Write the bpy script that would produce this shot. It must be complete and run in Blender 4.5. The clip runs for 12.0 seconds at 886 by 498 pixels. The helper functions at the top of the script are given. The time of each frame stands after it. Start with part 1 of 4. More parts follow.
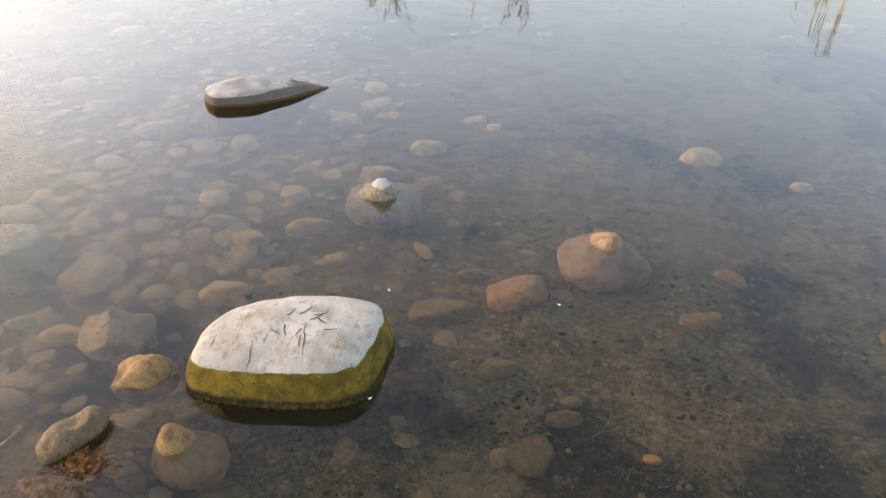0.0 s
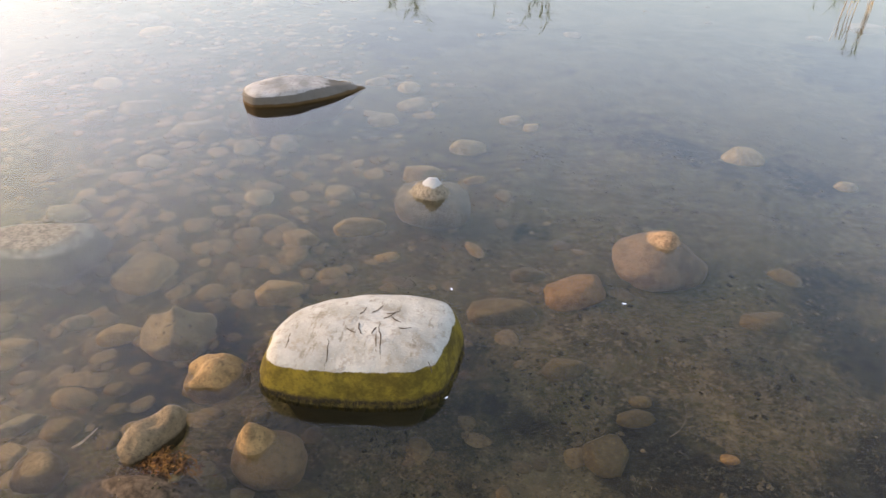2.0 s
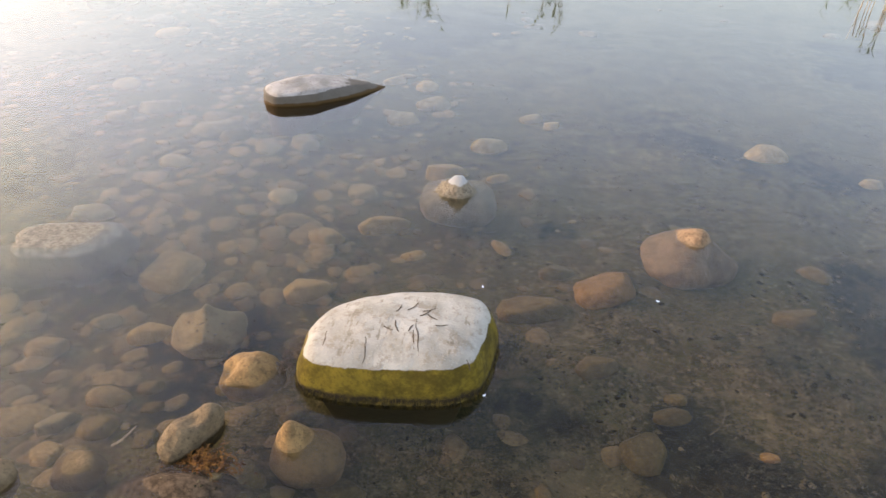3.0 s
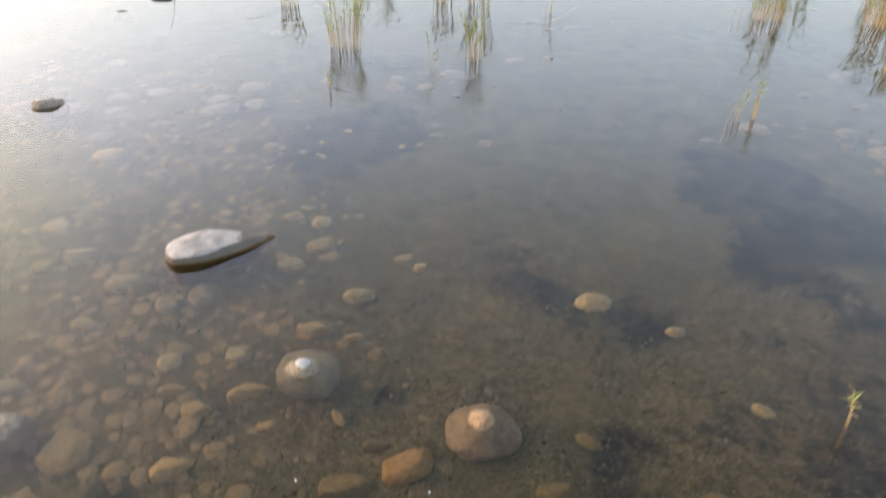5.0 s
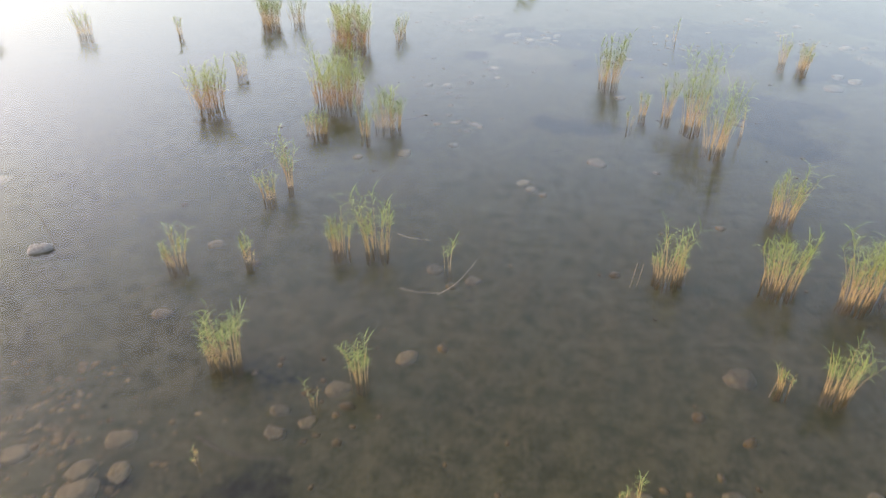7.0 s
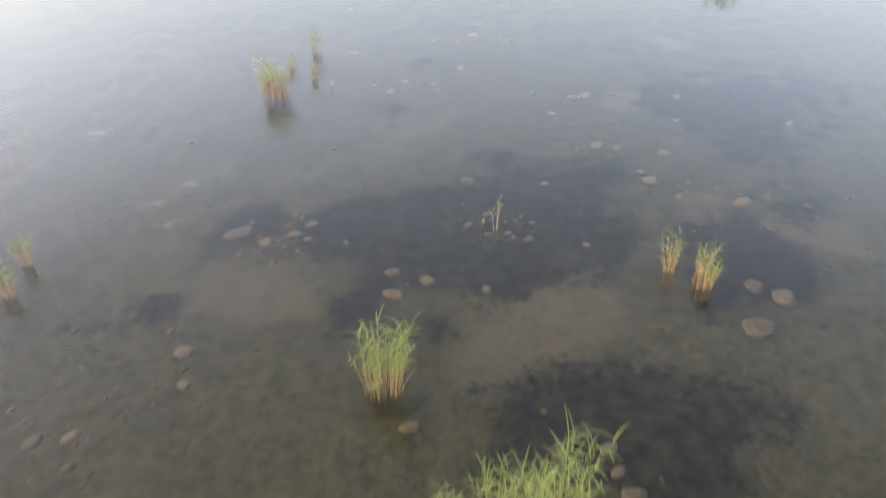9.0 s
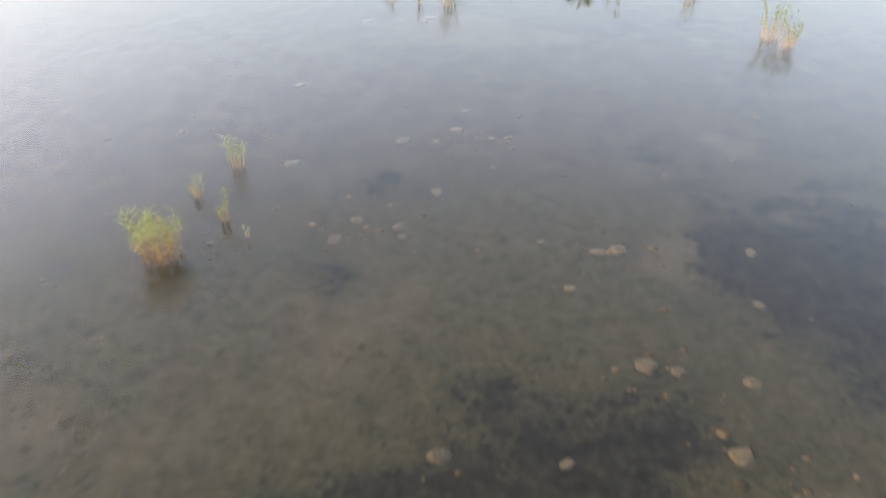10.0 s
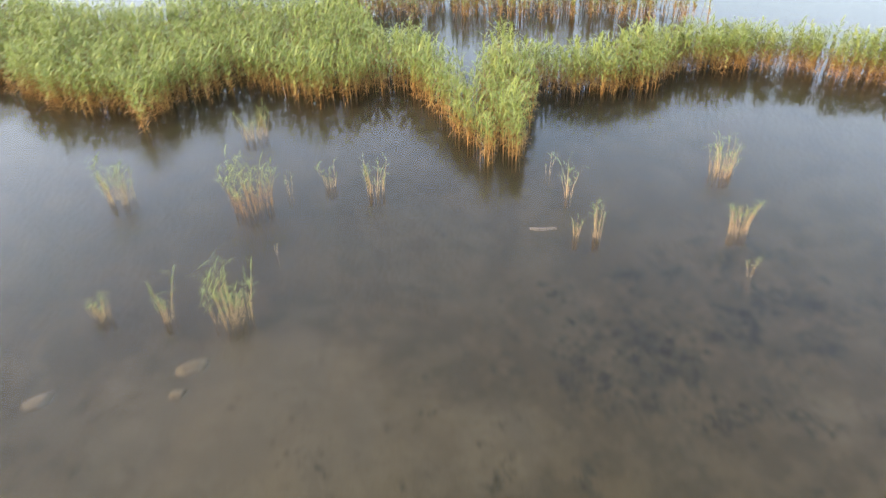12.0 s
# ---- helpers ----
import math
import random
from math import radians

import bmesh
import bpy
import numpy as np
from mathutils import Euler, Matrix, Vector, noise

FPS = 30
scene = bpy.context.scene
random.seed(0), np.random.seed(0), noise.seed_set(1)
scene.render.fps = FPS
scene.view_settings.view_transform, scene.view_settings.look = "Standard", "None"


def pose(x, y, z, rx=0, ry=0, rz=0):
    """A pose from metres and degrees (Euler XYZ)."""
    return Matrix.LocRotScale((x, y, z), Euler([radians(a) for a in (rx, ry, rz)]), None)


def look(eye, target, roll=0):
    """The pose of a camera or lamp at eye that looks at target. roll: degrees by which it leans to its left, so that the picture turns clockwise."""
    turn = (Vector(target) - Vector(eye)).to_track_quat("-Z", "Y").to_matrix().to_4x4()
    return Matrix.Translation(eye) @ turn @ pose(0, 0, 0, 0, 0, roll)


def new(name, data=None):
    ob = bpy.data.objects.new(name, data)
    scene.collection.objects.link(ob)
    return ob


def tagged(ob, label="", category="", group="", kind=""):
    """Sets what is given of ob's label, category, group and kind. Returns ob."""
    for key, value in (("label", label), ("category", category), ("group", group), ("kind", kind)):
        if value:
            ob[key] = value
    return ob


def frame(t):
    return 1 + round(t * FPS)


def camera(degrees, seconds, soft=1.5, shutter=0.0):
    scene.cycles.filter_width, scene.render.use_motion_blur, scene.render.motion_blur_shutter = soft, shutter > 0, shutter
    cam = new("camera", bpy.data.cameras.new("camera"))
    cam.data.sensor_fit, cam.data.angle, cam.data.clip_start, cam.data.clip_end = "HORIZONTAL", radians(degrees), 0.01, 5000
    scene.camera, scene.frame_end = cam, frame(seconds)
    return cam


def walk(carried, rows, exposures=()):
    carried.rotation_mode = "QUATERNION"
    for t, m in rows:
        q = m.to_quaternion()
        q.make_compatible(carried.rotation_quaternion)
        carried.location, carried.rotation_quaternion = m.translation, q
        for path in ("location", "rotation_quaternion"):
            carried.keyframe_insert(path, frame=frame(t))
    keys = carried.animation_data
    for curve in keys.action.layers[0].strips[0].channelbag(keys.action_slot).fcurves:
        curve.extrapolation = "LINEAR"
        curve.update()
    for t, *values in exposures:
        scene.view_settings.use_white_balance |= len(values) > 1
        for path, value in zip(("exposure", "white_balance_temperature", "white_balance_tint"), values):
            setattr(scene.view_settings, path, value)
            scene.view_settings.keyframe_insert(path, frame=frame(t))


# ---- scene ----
from mathutils.bvhtree import BVHTree

cam = camera(66.6, 12.0, 1.35, 0.33)

PATH = [
    (0, (1.141, 0.18, 2.693), (0.879, 1.827, 1.589), 1.6),
    (0.5, (0.991, 0.159, 2.667), (0.724, 1.808, 1.567), 1.4),
    (1, (0.942, 0.151, 2.662), (0.67, 1.8, 1.563), 1.4),
    (1.5, (0.896, 0.148, 2.657), (0.629, 1.797, 1.558), 1.5),
    (2, (0.741, 0.124, 2.646), (0.475, 1.774, 1.548), 1.5),
    (2.5, (0.527, 0.097, 2.613), (0.257, 1.751, 1.52), 1.5),
    (2.7, (0.489, 0.092, 2.609), (0.217, 1.745, 1.517), 1.4),
    (4.3, (1.754, 0.284, 2.914), (1.429, 1.904, 1.786), -0.5),
    (4.5, (1.884, 0.314, 3.204), (1.567, 1.935, 2.077), -0.2),
    (5, (2.027, 0.313, 4.684), (1.751, 1.954, 3.574), 0.1),
    (5.5, (2.142, 0.35, 7.075), (1.975, 2.007, 5.967), -0.1),
    (6, (2.338, 1.072, 9.014), (2.167, 2.725, 7.902), -0.1),
    (6.5, (2.593, 2.472, 9.702), (2.423, 4.131, 8.598), -0.3),
    (6.7, (2.713, 3.273, 9.802), (2.546, 4.93, 8.694), -0.2),
    (8.3, (5.739, 15.19, 10.949), (5.558, 16.828, 9.816), -1.4),
    (8.5, (6.187, 17.079, 11.062), (6.106, 18.72, 9.923), -1.4),
    (9, (7.14, 22.189, 11.15), (7.357, 23.813, 10.004), -1.1),
    (9.5, (8.291, 27.586, 11.199), (8.524, 29.21, 10.055), -0.7),
    (10, (9.616, 33.443, 11.257), (9.851, 35.07, 10.117), -1.0),
    (10.5, (11.306, 39.777, 11.463), (11.543, 41.396, 10.314), -1.3),
    (11, (12.942, 46.585, 11.413), (13.328, 48.171, 10.258), -0.8),
    (11.5, (14.974, 53.464, 11.731), (15.445, 55.017, 10.562), -1.5),
    (12, (17.027, 60.637, 11.927), (17.561, 62.161, 10.748), -2.2),
]
walk(cam, [(t, look(eye, target, roll)) for t, eye, target, roll in PATH],
     exposures=((0, 3.06, 8400, 22), (2.7, 3.02, 8400, 22), (5.5, 3.17, 8400, 20), (9.5, 3.33, 8400, 22), (11, 3.50, 8400, 21), (12, 3.65, 8200, 17)))

# ---------------- light ----------------
SUN_AZ, SUN_EL = 268.0, 20.0          # compass degrees from +y clockwise, degrees up
world = bpy.data.worlds.new("hazy_morning_sky")
scene.world = world
world.use_nodes = True
wn, wl = world.node_tree.nodes, world.node_tree.links
sky = wn.new("ShaderNodeTexSky")
sky.sky_type, sky.sun_disc = "NISHITA", False
sky.sun_elevation, sky.sun_rotation = radians(SUN_EL), radians(SUN_AZ)
sky.air_density, sky.dust_density, sky.ozone_density, sky.altitude = 1.0, 2.5, 1.0, 0
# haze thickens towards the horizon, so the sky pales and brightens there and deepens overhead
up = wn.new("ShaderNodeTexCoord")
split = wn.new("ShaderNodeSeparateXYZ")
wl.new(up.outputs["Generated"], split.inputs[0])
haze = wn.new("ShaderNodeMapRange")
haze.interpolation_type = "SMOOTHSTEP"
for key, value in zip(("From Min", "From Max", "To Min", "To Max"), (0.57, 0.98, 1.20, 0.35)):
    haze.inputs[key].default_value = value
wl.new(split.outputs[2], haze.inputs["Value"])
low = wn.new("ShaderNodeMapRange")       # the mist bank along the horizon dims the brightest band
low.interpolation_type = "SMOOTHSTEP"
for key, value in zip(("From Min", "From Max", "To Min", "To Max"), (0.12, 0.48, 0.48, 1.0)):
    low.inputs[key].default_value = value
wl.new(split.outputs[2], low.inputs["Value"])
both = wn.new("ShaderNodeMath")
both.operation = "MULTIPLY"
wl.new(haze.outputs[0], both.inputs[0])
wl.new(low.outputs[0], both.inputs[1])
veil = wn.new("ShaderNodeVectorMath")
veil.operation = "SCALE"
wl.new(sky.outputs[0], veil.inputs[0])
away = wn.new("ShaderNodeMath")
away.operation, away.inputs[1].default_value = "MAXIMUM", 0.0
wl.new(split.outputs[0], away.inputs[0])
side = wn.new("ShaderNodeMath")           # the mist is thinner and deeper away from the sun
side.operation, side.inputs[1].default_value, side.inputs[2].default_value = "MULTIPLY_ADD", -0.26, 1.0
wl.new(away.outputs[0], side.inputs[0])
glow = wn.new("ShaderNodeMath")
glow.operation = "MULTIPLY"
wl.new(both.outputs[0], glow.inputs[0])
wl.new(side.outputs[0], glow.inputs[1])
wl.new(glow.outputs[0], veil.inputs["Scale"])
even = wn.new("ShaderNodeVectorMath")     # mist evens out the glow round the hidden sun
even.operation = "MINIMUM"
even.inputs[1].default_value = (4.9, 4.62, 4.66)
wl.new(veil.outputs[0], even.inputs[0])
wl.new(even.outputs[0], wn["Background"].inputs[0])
wn["Background"].inputs[1].default_value = 0.15
to_sun = Vector((math.sin(radians(SUN_AZ)) * math.cos(radians(SUN_EL)), math.cos(radians(SUN_AZ)) * math.cos(radians(SUN_EL)), math.sin(radians(SUN_EL))))
sun = new("sun", bpy.data.lights.new("sun", "SUN"))
sun.data.energy, sun.data.angle, sun.data.color = 0.5, radians(3), (1.0, 0.86, 0.68)
sun.matrix_world = look(to_sun * 100, (0, 0, 0))


# ---------------- materials ----------------
class Mat:
    """A small wrapper round a node tree with a Principled surface."""

    def __init__(self, name, rough=0.8, spec=0.3):
        self.m = bpy.data.materials.new(name)
        self.m.use_nodes = True
        self.n, self.l = self.m.node_tree.nodes, self.m.node_tree.links
        self.b = self.n["Principled BSDF"]
        self.b.inputs["Roughness"].default_value = rough
        self.b.inputs["Specular IOR Level"].default_value = spec
        self.coord = self.n.new("ShaderNodeTexCoord")
        self.geo = self.n.new("ShaderNodeNewGeometry")

    def noise(self, scale, detail=4.0, rough=0.55, vec=None, dist=0.0):
        t = self.n.new("ShaderNodeTexNoise")
        t.inputs["Scale"].default_value, t.inputs["Detail"].default_value = scale, detail
        t.inputs["Roughness"].default_value, t.inputs["Distortion"].default_value = rough, dist
        self.l.new(vec if vec is not None else self.geo.outputs["Position"], t.inputs["Vector"])
        return t.outputs[0]

    def stretch(self, sx, sy, sz):
        t = self.n.new("ShaderNodeMapping")
        t.inputs["Scale"].default_value = (sx, sy, sz)
        self.l.new(self.geo.outputs["Position"], t.inputs["Vector"])
        return t.outputs[0]

    def attr(self, name):
        t = self.n.new("ShaderNodeAttribute")
        t.attribute_name = name
        return t.outputs["Fac"]

    def z(self, local=False):
        t = self.n.new("ShaderNodeSeparateXYZ")
        self.l.new(self.coord.outputs["Object"] if local else self.geo.outputs["Position"], t.inputs[0])
        return t.outputs[2]

    def math(self, op, a, b=0.0):
        t = self.n.new("ShaderNodeMath")
        t.operation = op
        for k, v in ((0, a), (1, b)):
            if isinstance(v, (int, float)):
                t.inputs[k].default_value = v
            else:
                self.l.new(v, t.inputs[k])
        return t.outputs[0]

    def ramp(self, fac, lo, hi, a=0.0, b=1.0):
        t = self.n.new("ShaderNodeMapRange")
        t.interpolation_type = "SMOOTHSTEP"
        for k, v in zip(("From Min", "From Max", "To Min", "To Max"), (lo, hi, a, b)):
            t.inputs[k].default_value = v
        self.l.new(fac, t.inputs["Value"])
        return t.outputs[0]

    def mix(self, fac, a, b, blend="MIX"):
        t = self.n.new("ShaderNodeMix")
        t.data_type, t.blend_type = "RGBA", blend
        for k, v in ((0, fac), (6, a), (7, b)):
            if isinstance(v, (int, float)):
                t.inputs[k].default_value = v
            elif isinstance(v, tuple):
                t.inputs[k].default_value = (*v, 1)
            else:
                self.l.new(v, t.inputs[k])
        return t.outputs[2]

    def random(self):
        t = self.n.new("ShaderNodeObjectInfo")
        return t.outputs["Random"]

    def color(self, c):
        self.l.new(c, self.b.inputs["Base Color"])
        return self

    def bump(self, height, dist=0.01, strength=0.6):
        t = self.n.new("ShaderNodeBump")
        t.inputs["Strength"].default_value, t.inputs["Distance"].default_value = strength, dist
        self.l.new(height, t.inputs["Height"])
        self.l.new(t.outputs[0], self.b.inputs["Normal"])
        return self


def make_water():
    """Dead calm, slightly milky lake water: a clear tinted sheet, mirror-like at grazing angles, with faint suspended silt."""
    k = Mat("lake_water")
    n, l = k.n, k.l
    clear = n.new("ShaderNodeBsdfTransparent")
    clear.inputs[0].default_value = (0.755, 0.745, 0.685, 1)
    silt = n.new("ShaderNodeBsdfDiffuse")
    silt.inputs[0].default_value = (0.22, 0.19, 0.135, 1)
    gloss = n.new("ShaderNodeBsdfGlossy")
    gloss.inputs["Roughness"].default_value = 0.0
    graze = n.new("ShaderNodeLayerWeight")
    graze.inputs["Blend"].default_value = 0.5
    mirror = k.math("ADD", k.math("MULTIPLY", k.math("POWER", graze.outputs["Facing"], 5.0), 0.98), 0.02)
    body, top = n.new("ShaderNodeMixShader"), n.new("ShaderNodeMixShader")
    along = n.new("ShaderNodeSeparateXYZ")
    l.new(k.geo.outputs["Position"], along.inputs[0])
    plume = k.math("MULTIPLY", k.ramp(along.outputs[1], 6.0, 70.0, 0.003, 0.022), k.ramp(k.noise(0.12, 3), 0.3, 0.7, 0.75, 1.25))
    l.new(plume, body.inputs[0])       # clear at the shore, silty further out, where it also paints in brighter sky reflection
    l.new(clear.outputs[0], body.inputs[1])
    l.new(silt.outputs[0], body.inputs[2])
    l.new(mirror, top.inputs[0])
    l.new(body.outputs[0], top.inputs[1])
    l.new(gloss.outputs[0], top.inputs[2])
    l.new(top.outputs[0], n["Material Output"].inputs[0])
    return k.m


def make_bed():
    k = Mat("silty_lake_bed", 0.9, 0.1)
    mid, fine = k.noise(3.2, 7, 0.7, None, 0.5), k.noise(26.0, 4, 0.7)
    c = k.mix(k.ramp(mid, 0.32, 0.70), (0.054, 0.046, 0.023), (0.113, 0.092, 0.050))
    c = k.mix(k.ramp(fine, 0.45, 0.78, 0, 0.6), c, (0.140, 0.116, 0.065))
    c = k.mix(k.ramp(k.noise(9.0, 4, 0.65), 0.50, 0.68, 0, 0.6), c, (0.028, 0.026, 0.014))
    c = k.mix(k.ramp(k.noise(17.0, 5, 0.7, None, 0.8), 0.46, 0.62, 0, 0.55), c, (0.026, 0.025, 0.013))
    c = k.mix(k.ramp(k.noise(6.0, 5, 0.7, None, 1.2), 0.54, 0.66, 0, 0.6), c, (0.146, 0.116, 0.060))
    c = k.mix(k.ramp(k.noise(4.2, 6, 0.62, None, 0.7), 0.47, 0.62, 0, 0.62), c, (0.026, 0.022, 0.013))
    c = k.mix(k.ramp(k.noise(0.5, 5, 0.6), 0.40, 0.66, 0, 0.5), c, (0.056, 0.057, 0.019))
    c = k.mix(k.ramp(k.noise(38.0, 4, 0.7, None, 0.6), 0.52, 0.66, 0, 0.7), c, (0.162, 0.134, 0.077))
    c = k.mix(k.ramp(k.noise(30.0, 4, 0.7, None, 1.0), 0.52, 0.64, 0, 0.75), c, (0.017, 0.017, 0.010))
    along = k.n.new("ShaderNodeSeparateXYZ")
    k.l.new(k.geo.outputs["Position"], along.inputs[0])
    ooze = k.mix(k.ramp(k.noise(2.2, 10, 0.80), 0.32, 0.68), (0.019, 0.022, 0.011), (0.065, 0.064, 0.038))
    c = k.mix(k.ramp(k.noise(11.0, 6, 0.75), 0.48, 0.60, 0, 0.55), c, (0.040, 0.044, 0.017))      # films of green algae
    c = k.mix(k.ramp(along.outputs[1], 4.0, 13.0, 0, 0.82), c, ooze)
    mud = k.mix(k.ramp(k.noise(1.0, 6, 0.7), 0.40, 0.62), (0.038, 0.031, 0.018), (0.058, 0.048, 0.028))
    c = k.mix(k.ramp(along.outputs[1], 46.0, 60.0, 0, 0.8), c, mud)
    c = k.mix(k.ramp(k.math("ADD", along.outputs[1], k.math("MULTIPLY", k.noise(0.3, 5, 0.65), 9.0)), 74.0, 86.0, 0, 0.35), c, (0.016, 0.013, 0.009))   # bed darkened before the reeds, painting in their dark reflection
    sand = k.ramp(k.math("ADD", k.attr("sand"), k.math("MULTIPLY", k.math("SUBTRACT", k.noise(0.9, 7, 0.65), 0.5), 1.6)), 0.15, 1.0)
    c = k.mix(k.math("MULTIPLY", sand, 0.34), c, (0.115, 0.100, 0.070))
    ragged = k.math("ADD", k.math("MULTIPLY", k.math("SUBTRACT", k.noise(1.1, 9, 0.75, None, 0.2), 0.5), 4.2), k.math("MULTIPLY", k.math("SUBTRACT", k.noise(6.0, 6, 0.75), 0.5), 1.8))
    weed = k.ramp(k.math("ADD", k.attr("weed"), ragged), 0.22, 1.05)
    weed_color = k.mix(k.ramp(k.noise(2.4, 8, 0.75), 0.38, 0.68), (0.005, 0.006, 0.006), (0.026, 0.026, 0.018))
    c = k.mix(k.math("MULTIPLY", weed, 0.90), c, weed_color)
    c = k.mix(k.ramp(along.outputs[1], 9.0, 4.0, 0, 1.0), c, k.mix(1.0, c, (0.90, 0.86, 0.77), "MULTIPLY"))      # browner silt in the shallows
    slick = k.mix(k.ramp(k.noise(24.0, 6, 0.7), 0.36, 0.66), (0.030, 0.021, 0.013), (0.092, 0.064, 0.040))
    c = k.mix(k.ramp(k.math("ADD", k.z(), k.math("MULTIPLY", k.noise(9.0, 5, 0.7), 0.10)), -0.10, 0.0), c, slick)      # bare mud where the bank rises
    return k.color(c).bump(k.math("ADD", k.noise(5.0, 3, 0.5), k.math("MULTIPLY", k.noise(22.0, 2, 0.5), 0.3)), 0.03, 0.8).m


def make_stone(name, low, high, slime, slime_amount=0.5, loose=False):
    """River stone with mineral mottling and a film of algae."""
    k = Mat(name, 0.85, 0.2)
    local = k.coord.outputs["Object"]
    c = k.mix(k.ramp(k.noise(3.0, 5, 0.6, local), 0.35, 0.65), low, high)
    c = k.mix(k.ramp(k.noise(16.0, 4, 0.7), 0.5, 0.75, 0, 0.4), c, tuple(v * 0.55 for v in low))
    c = k.mix(k.ramp(k.noise(60.0, 2, 0.5), 0.55, 0.75, 0, 0.5), c, tuple(min(1, v * 1.5) for v in high))
    c = k.mix(k.ramp(k.noise(2.0, 5, 0.7, local), 0.42, 0.62, 0, slime_amount), c, slime)
    tint = k.mix(k.geo.outputs["Random Per Island"] if loose else k.random(), (0.66, 0.66, 0.64) if loose else (0.75, 0.74, 0.72), (1.0, 0.92, 0.8) if loose else (1.15, 1.06, 0.95))
    c = k.mix(1.0, c, tint, "MULTIPLY")
    c = k.mix(k.ramp(k.noise(42.0, 5, 0.75, None, 0.6), 0.50, 0.66, 0, 0.5), c, tuple(v * 0.4 for v in low))
    return k.color(c).bump(k.math("ADD", k.noise(20.0, 3, 0.5), k.math("MULTIPLY", k.noise(80.0, 2), 0.3)), 0.012, 0.8).m


def make_perch_rock():
    """Pale, dried limestone above; a thick collar of olive moss that follows the old water level; black slime at the foot."""
    k = Mat("pale_rock_with_moss_collar", 0.9, 0.15)
    c = k.mix(k.ramp(k.noise(4.0, 6, 0.6), 0.35, 0.65), (0.207, 0.194, 0.161), (0.301, 0.289, 0.251))
    c = k.mix(k.ramp(k.noise(2.6, 5, 0.7), 0.44, 0.70, 0, 0.5), c, (0.165, 0.156, 0.134))
    c = k.mix(k.ramp(k.noise(14.0, 6, 0.7), 0.50, 0.64, 0, 0.65), c, (0.163, 0.135, 0.101))
    streak = k.noise(1.0, 4, 0.6, k.stretch(22, 8, 2))
    c = k.mix(k.ramp(streak, 0.58, 0.68, 0, 0.6), c, (0.107, 0.083, 0.054))
    c = k.mix(k.ramp(k.noise(70.0, 3, 0.6), 0.58, 0.75, 0, 0.5), c, (0.370, 0.351, 0.307))
    side = k.n.new("ShaderNodeSeparateXYZ")
    k.l.new(k.coord.outputs["Object"], side.inputs[0])
    tilt = k.math("MULTIPLY", side.outputs[0], -0.012)       # the old water line runs aslant across the tilted rock
    edge = k.math("ADD", k.math("ADD", k.z(), tilt), k.math("MULTIPLY", k.math("SUBTRACT", k.noise(14.0, 6, 0.7), 0.5), 0.035))
    moss = k.mix(k.ramp(k.noise(9.0, 6, 0.7), 0.35, 0.68), (0.046, 0.033, 0.005), (0.118, 0.086, 0.011))
    moss = k.mix(k.ramp(k.noise(45.0, 4, 0.6), 0.5, 0.7, 0, 0.6), moss, (0.050, 0.036, 0.006))
    moss = k.mix(k.ramp(k.math("ADD", k.z(), k.math("MULTIPLY", k.math("SUBTRACT", k.noise(30.0, 3), 0.5), 0.06)), 0.06, 0.025), moss, (0.021, 0.015, 0.008))
    moss = k.mix(k.ramp(k.z(), -0.01, -0.04), moss, (0.048, 0.040, 0.024))
    c = k.mix(k.ramp(edge, 0.198, 0.191), c, moss)
    return k.color(c).bump(k.math("ADD", k.noise(14.0, 4, 0.55), k.math("MULTIPLY", k.noise(70.0, 3, 0.5), 0.35)), 0.014, 0.7).m


def make_wedge_rock():
    k = Mat("grey_slab_rock_with_wet_shaded_foot", 0.85, 0.2)
    c = k.mix(k.ramp(k.noise(5.0, 6, 0.65), 0.35, 0.66), (0.150, 0.142, 0.126), (0.270, 0.262, 0.245))
    c = k.mix(k.ramp(k.noise(20.0, 5, 0.7), 0.52, 0.68, 0, 0.6), c, (0.102, 0.088, 0.070))
    c = k.mix(k.ramp(k.noise(1.0, 5, 0.7, k.stretch(8, 8, 40)), 0.55, 0.7, 0, 0.5), c, (0.116, 0.102, 0.080))
    edge = k.math("ADD", k.z(), k.math("MULTIPLY", k.math("SUBTRACT", k.noise(10.0, 5, 0.7), 0.5), 0.035))
    # dark lower band: wet stain plus the flank's shade, put into the colour
    c = k.mix(k.ramp(edge, 0.112, 0.100, 0, 0.88), c, (0.060, 0.052, 0.040))
    c = k.mix(k.ramp(edge, 0.035, 0.02), c, (0.051, 0.029, 0.009))
    return k.color(c).bump(k.math("ADD", k.noise(16.0, 4, 0.55), k.math("MULTIPLY", k.noise(70.0, 3), 0.3)), 0.014, 0.8).m


